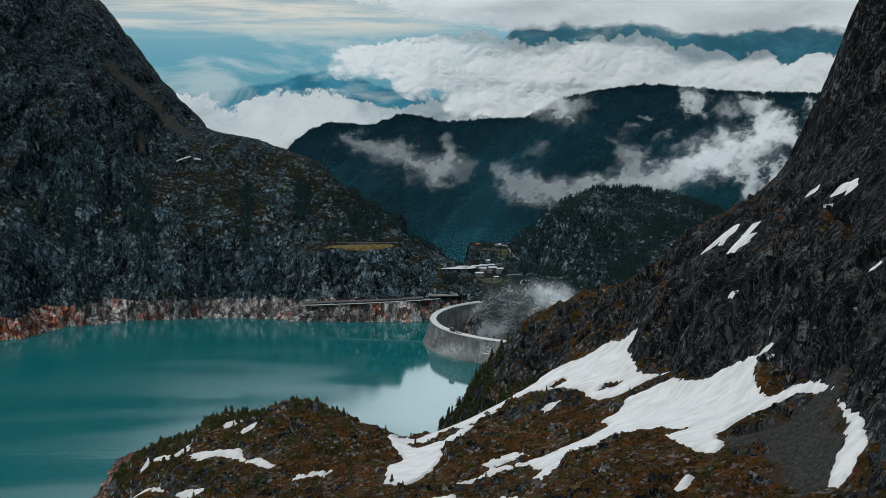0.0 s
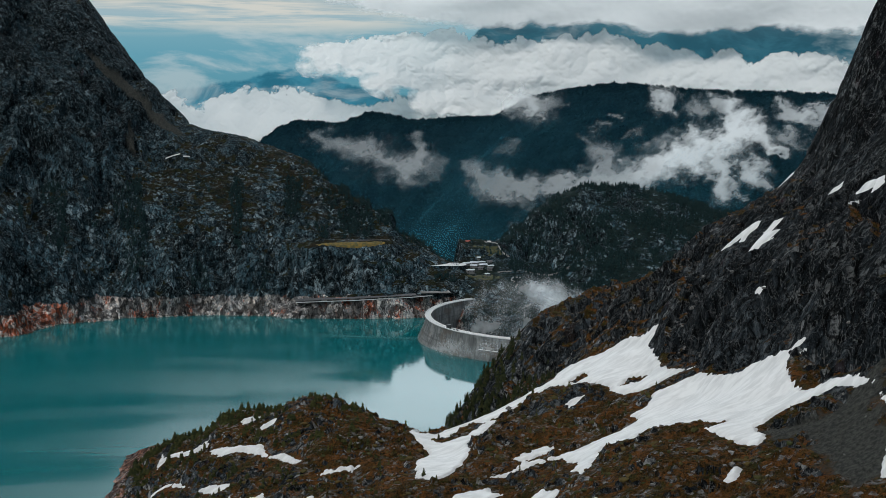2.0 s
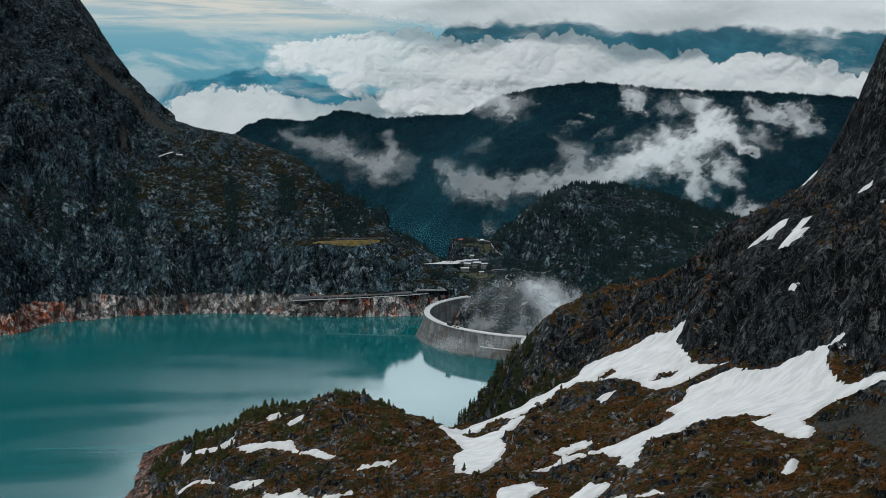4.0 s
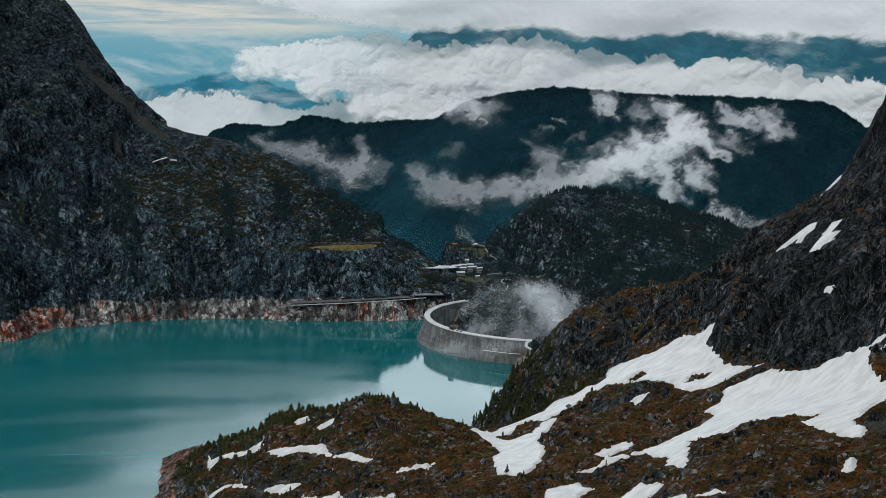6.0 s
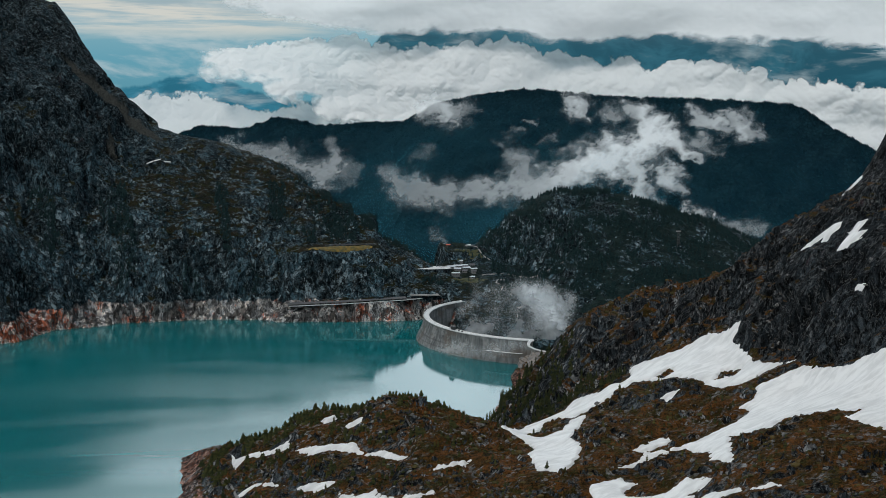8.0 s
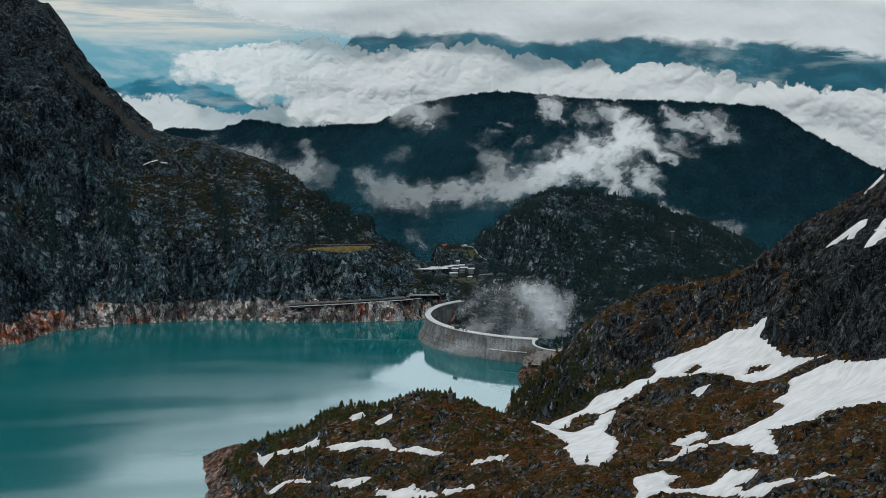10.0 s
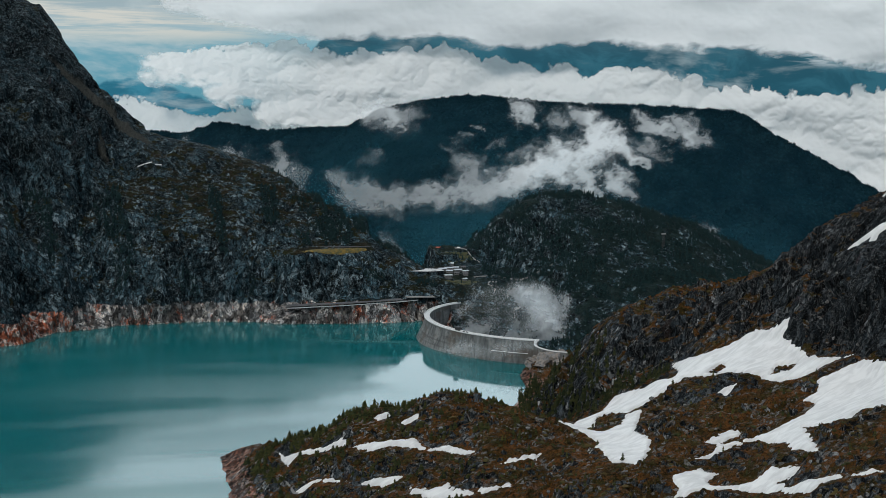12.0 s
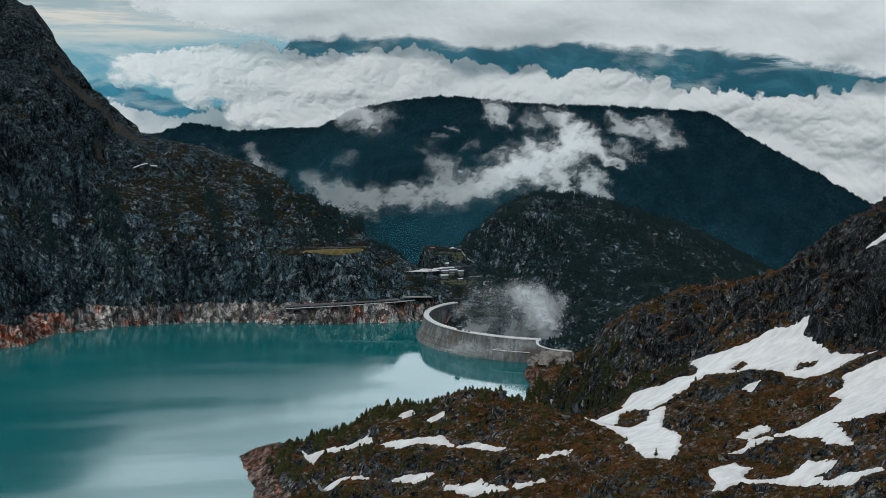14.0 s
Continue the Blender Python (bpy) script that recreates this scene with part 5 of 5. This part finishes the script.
def puff(x, y, z, seed):
    """Rounded lumps with creases between, for cloud sides."""
    return (1.0 - ridged(x, y, z, 4, seed, 0.5) * 0.55)


def cloud_material(name, scale, gain, low, high, veil, tone=(0.92, 0.95, 0.96), torn=False):
    """White scattering body that thins out to nothing by ragged noise; 'core' says how deep in the cloud a point lies."""
    k = Mat(name)
    k.nt.nodes.remove(k.bsdf)
    at = k.nt.nodes.new("ShaderNodeAttribute")
    at.attribute_name = "core"
    n = k.noise(scale, 7, 0.56, None, 0.35)
    n2 = k.noise(scale * 0.3, 4, 0.5)
    a = k.math("ADD", k.math("MULTIPLY", k.math("SUBTRACT", n, 0.5), 3.2 * gain), k.math("MULTIPLY", k.math("SUBTRACT", n2, 0.5), 2.2 * gain))
    if torn:      # finer filaments at the rim
        a = k.math("ADD", a, k.math("MULTIPLY", k.math("SUBTRACT", k.noise(scale * 4.5, 5, 0.6, None, 0.8), 0.5), 0.65))
    a = k.step(k.math("ADD", at.outputs["Fac"], a), low, high, 0, veil)
    if torn:
        thick = k.nt.nodes.new("ShaderNodeAttribute")
        thick.attribute_name = "thickness"
        a = k.math("MULTIPLY", k.math("POWER", a, 2.3), k.math("POWER", thick.outputs["Fac"], 1.9))
    d = k.node("ShaderNodeBsdfDiffuse", 0, Color=tone)
    t = k.node("ShaderNodeBsdfTranslucent", 0, Color=tone)
    body = k.nt.nodes.new("ShaderNodeMixShader")
    body.inputs[0].default_value = 0.36
    k.nt.links.new(d, body.inputs[1]), k.nt.links.new(t, body.inputs[2])
    mixer = k.nt.nodes.new("ShaderNodeMixShader")
    clear = k.node("ShaderNodeBsdfTransparent", 0)
    k.put(mixer.inputs[0], a)
    k.nt.links.new(clear, mixer.inputs[1]), k.nt.links.new(body.outputs[0], mixer.inputs[2])
    k.nt.links.new(mixer.outputs[0], k.out.inputs[0])
    return k.m


wisp_mat = cloud_material("cloud_wisp", 0.014, 0.42, -0.55, 0.95, 0.98, (0.91, 0.955, 0.97), True)
bank_mat = cloud_material("cloud_bank", 0.016, 0.26, 0.0, 0.46, 1.0, (0.97, 0.965, 0.945))
deck_mat = cloud_material("cloud_deck", 0.009, 0.24, -0.1, 0.6, 1.0, (0.96, 0.97, 0.965))
steam_mat = cloud_material("steam", 0.036, 0.85, -0.28, 1.0, 0.9)
steam_veil = cloud_material("steam_veil", 0.04, 1.0, -0.25, 1.4, 0.55)
thin_mist = cloud_material("thin_mist", 0.05, 0.8, -0.1, 1.6, 0.5)


def wisp(name, spine, layers, material, label, depth=1.0, n=70, m=36, swell=1.5, near=0.955):
    """A ragged cloud along a spine of (x, y, z, half width), in a few staggered layers, clear of the slope by the ratio near."""
    q = np.array(spine, float)
    mid = np.array((-160.0, 0.0, 284.0))
    q[:, :3] = mid + (q[:, :3] - mid) * near
    s = np.r_[0, np.cumsum(np.linalg.norm(np.diff(q[:, :3], axis=0), axis=1))]
    u = np.linspace(0, s[-1], n)
    c = np.stack([pchip(s, q[:, i], u) for i in range(3)], 1)
    hw = pchip(s, q[:, 3], u) * swell
    face = np.array([-0.45, -0.89, 0.0])
    tan = np.gradient(c, axis=0)
    tan /= np.linalg.norm(tan, axis=1)[:, None]
    side = np.cross(np.broadcast_to(face, tan.shape), tan)
    side /= np.linalg.norm(side, axis=1)[:, None]
    v = np.linspace(-2.1, 2.1, m)
    P, F, C = [], [], []
    for L in range(layers):
        p = c[:, None, :] + side[:, None, :] * (hw[:, None] * v)[:, :, None]
        w = hw.mean()
        bulge = puff(p[..., 0] / w, p[..., 1] / w, p[..., 2] / (0.8 * w), 500 + 7 * L) * w * 0.3 * depth + (L - layers / 2) * w * 0.45 * depth
        p = p + face * (bulge + w * depth * 0.35 * (1 - np.minimum(v ** 2, 1)))[:, :, None]
        end = np.minimum(smooth(0, 0.22, u / s[-1]), smooth(1, 0.78, u / s[-1]))
        core = (0.75 - 0.75 * np.abs(v))[None, :] - 0.9 * (1 - end)[:, None] - 0.08 * L
        edge = np.minimum(smooth(2.1, 1.6, np.abs(v))[None, :], end[:, None] * 4)
        core = core - 2.0 * (1 - np.clip(edge, 0, 1))
        P.append(p.reshape(-1, 3)), C.append(core.ravel()), F.append(grid_faces(n, m) + L * n * m)
    ob = mesh_object(name, np.concatenate(P), np.concatenate(F), (material,))
    attribute(ob, "core", np.concatenate(C))
    return tagged(ob, label, "cloud", kind="stuff")


# the clouds that cling to the ridge, on a sheet just before its wooded face
eye = np.array((-160.0, 0.0, 284.0))
n_az, n_el = 620, 230
AZ, EL = np.meshgrid(np.radians(np.linspace(3.0, 27.0, n_az)), np.radians(np.linspace(-9.2, -1.2, n_el)), indexing="ij")
fold = np.radians(0.30)
wa = AZ + fold * fbm(np.degrees(AZ) * 1.4, np.degrees(EL) * 1.8, 0, 5, 701, 0.55)
we = EL + fold * fbm(np.degrees(AZ) * 1.4, np.degrees(EL) * 1.8, 0, 5, 711, 0.55)
depth_in, thick_in = np.full(AZ.shape, -3.0), np.full(AZ.shape, 0.3)


def cloud_line(*spine):
    """One torn cloud along its spine: (bearing, elevation, half width, thickness), in degrees."""
    q = np.array(spine, float)
    q[:, :3] = np.radians(q[:, :3])
    for (a0, e0, w0, d0), (a1, e1, w1, d1) in zip(q, q[1:]):
        f = np.clip(((wa - a0) * (a1 - a0) + (we - e0) * (e1 - e0)) / ((a1 - a0) ** 2 + (e1 - e0) ** 2), 0, 1)
        r = np.hypot(wa - a0 - f * (a1 - a0), we - e0 - f * (e1 - e0)) / (w0 + f * (w1 - w0))
        d = d0 + f * (d1 - d0)
        now = 1 - r ** 1.1
        thick_in[:] = np.where(now > depth_in, d + (thick_in - d) * smooth(0.5, 0.0, now - depth_in), thick_in)
        np.maximum(depth_in, now, out=depth_in)


cloud_line((11.29, -5.35, 0.39, 0.45), (12.04, -5.85, 0.59, 0.55), (13.20, -6.14, 0.55, 0.60), (14.46, -6.00, 0.59, 0.60), (15.61, -5.81, 0.66, 0.65), (16.86, -5.62, 0.59, 0.70), (17.90, -5.27, 0.72, 0.85), (18.92, -4.82, 0.79, 1.00), (19.94, -4.48, 0.79, 1.00), (20.75, -4.14, 0.72, 1.00), (21.45, -3.60, 0.59, 1.00), (21.84, -3.17, 0.33, 0.80))
cloud_line((20.27, -2.61, 0.33, 0.70), (20.70, -2.90, 0.46, 0.90), (21.13, -3.40, 0.66, 1.00), (20.95, -4.03, 0.66, 1.00))
cloud_line((15.67, -4.25, 0.33, 0.35), (16.20, -4.60, 0.59, 0.55), (16.53, -5.11, 0.66, 0.60), (16.03, -5.64, 0.59, 0.60))
cloud_line((20.58, -4.87, 0.59, 0.90), (20.71, -5.49, 0.59, 0.85), (20.83, -5.90, 0.52, 0.80), (21.35, -6.08, 0.26, 0.50))
cloud_line((21.87, -3.89, 0.52, 0.90), (22.39, -4.18, 0.46, 0.90), (22.86, -4.42, 0.20, 0.70))
cloud_line((21.40, -4.89, 0.39, 0.80), (21.93, -5.23, 0.52, 0.85), (22.26, -5.58, 0.39, 0.60), (22.43, -5.93, 0.26, 0.30))
cloud_line((17.95, -2.42, 0.33, 0.70), (18.32, -2.61, 0.55, 0.85), (18.63, -2.81, 0.33, 0.70))
cloud_line((19.36, -2.84, 0.24, 0.40), (19.62, -2.99, 0.37, 0.55), (19.93, -3.03, 0.20, 0.40))
cloud_line((12.80, -2.86, 0.52, 0.70), (13.38, -2.95, 0.72, 0.80), (14.06, -2.94, 0.52, 0.50), (14.69, -2.97, 0.20, 0.30))
cloud_line((22.80, -2.98, 0.37, 0.70), (23.26, -3.13, 0.47, 0.80), (23.67, -3.38, 0.37, 0.60))
cloud_line((23.79, -2.80, 0.26, 0.60), (24.27, -3.23, 0.52, 0.80), (25.00, -3.43, 0.26, 0.50))
cloud_line((22.82, -3.74, 0.21, 0.60), (23.24, -4.09, 0.26, 0.40), (23.62, -4.24, 0.21, 0.30))
cloud_line((5.13, -4.25, 0.26, 0.40), (6.58, -4.60, 0.52, 0.50), (7.83, -5.00, 0.68, 0.55), (8.88, -5.35, 0.66, 0.60), (9.54, -5.03, 0.58, 0.60), (9.32, -4.35, 0.31, 0.45))
cloud_line((8.88, -5.35, 0.66, 0.55), (9.72, -5.48, 0.47, 0.40), (10.24, -5.27, 0.26, 0.30))
cloud_line((22.10, -6.57, 0.32, 0.55), (22.62, -6.65, 0.55, 0.75), (23.23, -6.62, 0.42, 0.60))
cloud_line((23.55, -6.92, 0.42, 0.45), (24.37, -7.12, 0.52, 0.50), (25.17, -6.94, 0.42, 0.45))
cloud_line((12.38, -4.85, 0.26, 0.20), (12.84, -4.42, 0.26, 0.30))
cloud_line((15.97, -3.77, 0.24, 0.40), (16.28, -3.76, 0.16, 0.35))
cloud_line((16.52, -3.29, 0.13, 0.50), (16.74, -3.41, 0.13, 0.45))
cloud_line((16.91, -3.95, 0.20, 0.30), (17.53, -3.88, 0.24, 0.35))
cloud_line((13.52, -7.81, 0.26, 0.35), (13.26, -7.54, 0.21, 0.30), (13.44, -7.29, 0.16, 0.20))
# torn into filaments
depth_in = depth_in + 0.20 * fbm(np.degrees(wa) * 2.4, np.degrees(we) * 3.4, 0, 5, 741, 0.55)
# a plane a little in front of the wooded face carries them
slope, head = 0.7, 1.465
run = (4768 - eye[1] - 1.071 * eye[0] - head * (100 - eye[2]) / slope) / (np.cos(AZ) + 1.071 * np.sin(AZ) - head * np.tan(EL) / slope) * 0.93
swell = np.clip(depth_in, 0, 1) ** 0.5 * 13 * (0.6 + 0.5 * domes(np.degrees(AZ) * 2.2, np.degrees(EL) * 3, 721) + 0.3 * domes(np.degrees(AZ) * 6, np.degrees(EL) * 8, 731))
run = run - swell
pts = np.stack([eye[0] + run * np.sin(AZ), eye[1] + run * np.cos(AZ), eye[2] + run * np.tan(EL)], -1)
grid = depth_in > -1.1
keep = grid[:-1, :-1] & grid[1:, :-1] & grid[1:, 1:] & grid[:-1, 1:]
faces = grid_faces(n_az, n_el, keep)
used, faces = np.unique(faces, return_inverse=True)
rags = mesh_object("ridge_clouds", pts.reshape(-1, 3)[used], faces.reshape(-1, 4), (wisp_mat,))
attribute(rags, "core", (np.clip(depth_in, -1.1, 1) * 0.95 + 0.05 - 2.0 * smooth(-0.75, -1.1, depth_in)).ravel()[used])
attribute(rags, "thickness", thick_in.ravel()[used])
tagged(rags, "torn white clouds clinging to the wooded ridge", "cloud", kind="stuff")
wisp("steam_cloud", ((243, 1402, 52, 5), (250, 1402, 45, 9), (262, 1402, 34, 13), (277, 1402, 20, 14), (291, 1402, 4, 12), (301, 1402, -10, 9), (312, 1402, -22, 7)), 2, steam_mat,
     "white steam rising behind the dam", 0.5, swell=1.3, near=1.0)
wisp("steam_cloud", ((168, 1408, 8, 8), (192, 1404, 20, 12), (216, 1404, 29, 13), (238, 1404, 32, 13), (258, 1404, 22, 16), (280, 1404, 2, 16), (318, 1404, -14, 13), (345, 1404, -22, 8)), 1, steam_veil,
     "thin grey mist drifting behind the dam", 0.5, swell=1.35, near=1.0)
wisp("steam_cloud", ((176, 1398, 4, 12), (205, 1394, 6, 18), (240, 1392, 4, 20), (275, 1392, -6, 20), (310, 1392, -16, 16)), 1, steam_veil,
     "thin grey mist lying in the gorge behind the dam", 0.5, swell=1.3, near=1.0)
wisp("steam_cloud", ((132, 1310, 4, 5), (146, 1286, 7, 7), (164, 1262, 10, 8), (184, 1246, 15, 8), (212, 1226, 22, 6)), 1, thin_mist,
     "thin veil of mist drifting before the dam wall", 0.3, swell=1.1, near=1.0)

# blue shell standing in for valley haze, thicker with depth below the ridge crest
k = Mat("valley_haze")
k.nt.nodes.remove(k.bsdf)
at = k.nt.nodes.new("ShaderNodeAttribute")
at.attribute_name = "core"
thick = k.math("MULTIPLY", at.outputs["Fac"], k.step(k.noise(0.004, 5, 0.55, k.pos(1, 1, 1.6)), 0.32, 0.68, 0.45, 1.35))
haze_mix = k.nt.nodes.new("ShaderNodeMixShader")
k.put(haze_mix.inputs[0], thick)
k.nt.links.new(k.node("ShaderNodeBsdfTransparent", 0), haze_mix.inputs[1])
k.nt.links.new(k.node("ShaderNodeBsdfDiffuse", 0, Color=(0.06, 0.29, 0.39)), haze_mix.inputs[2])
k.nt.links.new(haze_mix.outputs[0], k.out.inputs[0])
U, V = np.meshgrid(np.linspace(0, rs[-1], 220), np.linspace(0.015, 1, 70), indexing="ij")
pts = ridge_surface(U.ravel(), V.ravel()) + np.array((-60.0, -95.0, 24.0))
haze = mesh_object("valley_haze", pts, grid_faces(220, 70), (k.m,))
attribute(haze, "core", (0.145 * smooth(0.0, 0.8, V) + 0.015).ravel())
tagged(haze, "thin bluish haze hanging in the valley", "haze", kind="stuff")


def bank(name, crest, foot, radius, lump, seed, label, above=False, material=bank_mat):
    """A cloud bank on a wide arc: crest and foot are heights by bearing."""
    n, m = (520, 90) if above else (820, 150)
    cr, ft = np.array(crest, float), np.array(foot, float)
    az = np.linspace(cr[0, 0], cr[-1, 0], n)
    top, low = pchip(cr[:, 0], cr[:, 1], az), np.interp(az, ft[:, 0], ft[:, 1])
    v = np.linspace(0, 1, m)
    A, V = np.repeat(az, m), np.tile(v, n)
    T, L = np.repeat(top, m), np.repeat(low, m)
    arc = np.radians(A) * radius
    z = (L - 30) + (T + (0 if above else 60) - L) * V
    billow = np.abs(perlin(arc / 110, z / 75, 0, seed + 9)) + 0.5 * np.abs(perlin(arc / 42, z / 32, 0, seed + 19)) + 0.25 * np.abs(perlin(arc / 17, z / 13, 0, seed + 29))
    wz = z - 14 * fbm(arc / 90, z / 60, 0, 5, seed + 41, 0.6)
    if not above:      # cauliflower heads along the crest
        heads = sum(w * np.abs(perlin(arc / d, z / (1.4 * d), 0, seed + d)) for d, w in ((95, 44), (40, 26), (17, 11), (8, 4)))
        T = T - 20 + heads * smooth(30, 120, T - L)
    inner = (z - L - 16 * fbm(arc / 110, z / 50, 0, 6, seed + 41, 0.6)) / 38 if above else np.minimum((T - wz) / 24, (z - L - 45 * fbm(arc / 130, z / 70, 0, 4, seed + 61, 0.5)) / 90)
    inner = np.clip(np.minimum(inner, (A - cr[0, 0]) / 1.3 - 0.9 + 1.1 * fbm(arc / 130, z / 60, 0, 3, seed + 51, 0.45)), -1, 1)
    b = 0.6 * fbm(arc / 330, z / 150, 0, 2, seed) + (0.12 if above else 0.24) * billow
    r = radius - (b - 0.3) * lump * 1.3 * smooth(-1.0, 0.1, inner) + (110 if above else 200) * (V - (0.0 if above else 0.45))
    ob = mesh_object(name, np.stack([r * np.sin(np.radians(A)) - 150, r * np.cos(np.radians(A)), z], 1), grid_faces(n, m), (material,))
    attribute(ob, "core", inner * 0.9 + 0.1 - 2.5 * np.maximum(smooth(0.04, 0.0, V), 0 if above else smooth(0.97, 1.0, V)))
    return tagged(ob, label, "cloud", kind="stuff")


bank("cloud_bank", ((3.2, 180), (4.3, 210), (5.6, 226), (6.9, 238), (8.4, 252), (10, 254), (11.1, 232), (12.5, 226), (13.4, 236), (14.5, 256), (15.5, 258), (16.7, 238),
                    (17.8, 220), (19, 196), (20.1, 216), (21.2, 188), (22.4, 200), (23.3, 210), (24.5, 186), (25.7, 168), (28.9, 156), (31, 175), (33, 215), (38, 200)),
     ((3.2, 150), (4.6, 140), (6.5, 104), (8, 60), (9.2, 0), (12, -100), (18, -250), (38, -420)), 4650, 40, 600, "great white bank of cumulus beyond the ridge")
bank("cloud_bank", ((-7, 60), (-3, 70), (-0.6, 62), (0.8, 30), (1.6, 40), (2.4, 66), (3.6, 66), (4.7, 58), (5.5, 52), (7.1, 40), (8, 56), (9, 40), (12, 20)),
     ((-7, -200), (12, -200)), 4600, 22, 640, "low white cloud filling the gap beyond the shoulder")
bank("cloud_deck", ((4, 640), (38, 640)), ((4, 345), (7, 318), (9, 285), (10.5, 268), (12.9, 278), (15.4, 270), (17.4, 256), (18.5, 252), (19.5, 262), (21.5, 270), (25.5, 270), (28.8, 262), (31, 235), (33, 215), (38, 215)),
     4690, 22, 680, "flat grey-white cloud deck overhead", True, deck_mat)

# ---- sky and distance ----
# glowing backdrop, with the haze of distance painted into its colours
k = Mat("distance")
k.nt.nodes.remove(k.bsdf)
p = k.node("ShaderNodeNewGeometry", "Position")
z = k.axis(p, "Z")
x = k.axis(p, "X")
wide = k.noise(0.0026, 7, 0.6, k.pos(1, 1, 3.2), 0.5)
streak = k.noise(0.002, 7, 0.6, k.pos(1, 1, 16.0), 0.3)
peaks = k.math("MULTIPLY", k.math("SUBTRACT", k.noise(0.0016, 7, 0.55, k.pos(1, 1, 0.2)), 0.5), 330)
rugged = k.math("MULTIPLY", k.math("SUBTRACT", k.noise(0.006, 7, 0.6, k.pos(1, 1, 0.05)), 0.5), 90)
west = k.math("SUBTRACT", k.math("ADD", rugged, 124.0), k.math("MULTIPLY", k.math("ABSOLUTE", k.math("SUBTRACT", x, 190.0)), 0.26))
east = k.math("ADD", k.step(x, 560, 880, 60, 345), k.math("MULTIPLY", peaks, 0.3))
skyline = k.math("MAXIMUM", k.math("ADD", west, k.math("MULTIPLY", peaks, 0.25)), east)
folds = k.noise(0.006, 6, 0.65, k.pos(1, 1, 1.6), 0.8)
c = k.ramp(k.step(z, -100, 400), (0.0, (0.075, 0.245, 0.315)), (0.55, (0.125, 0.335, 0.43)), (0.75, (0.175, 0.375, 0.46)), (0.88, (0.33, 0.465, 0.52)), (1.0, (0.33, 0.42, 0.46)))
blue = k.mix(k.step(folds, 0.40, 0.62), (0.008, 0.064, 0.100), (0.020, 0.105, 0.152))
blue = k.mix(k.step(x, 350, 700), k.scale(blue, 2.0), blue)      # more haze painted in to the west
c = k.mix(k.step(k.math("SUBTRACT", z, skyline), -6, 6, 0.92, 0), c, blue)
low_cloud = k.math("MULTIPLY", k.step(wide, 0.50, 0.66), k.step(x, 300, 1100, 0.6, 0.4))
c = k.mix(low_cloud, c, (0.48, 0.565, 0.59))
high = k.math("MULTIPLY", k.step(streak, 0.44, 0.62), k.step(z, 215, 290))
high = k.math("MULTIPLY", high, k.step(x, 350, 800, 1.0, 0.0))
c = k.mix(k.math("MULTIPLY", high, 0.85), c, (0.66, 0.65, 0.59))
drift = k.math("MULTIPLY", k.step(k.math("ABSOLUTE", k.math("SUBTRACT", x, 2310.0)), 230, 90), k.math("MULTIPLY", k.step(z, 222, 250), k.step(k.noise(0.03, 5, 0.6, k.node("ShaderNodeMapping", Vector=p, Rotation=(0, radians(38), 0), Scale=(0.25, 0.3, 2.0))), 0.50, 0.62)))
c = k.mix(k.math("MULTIPLY", drift, 0.7), c, (0.55, 0.62, 0.66))      # snow gullies on the farthest range
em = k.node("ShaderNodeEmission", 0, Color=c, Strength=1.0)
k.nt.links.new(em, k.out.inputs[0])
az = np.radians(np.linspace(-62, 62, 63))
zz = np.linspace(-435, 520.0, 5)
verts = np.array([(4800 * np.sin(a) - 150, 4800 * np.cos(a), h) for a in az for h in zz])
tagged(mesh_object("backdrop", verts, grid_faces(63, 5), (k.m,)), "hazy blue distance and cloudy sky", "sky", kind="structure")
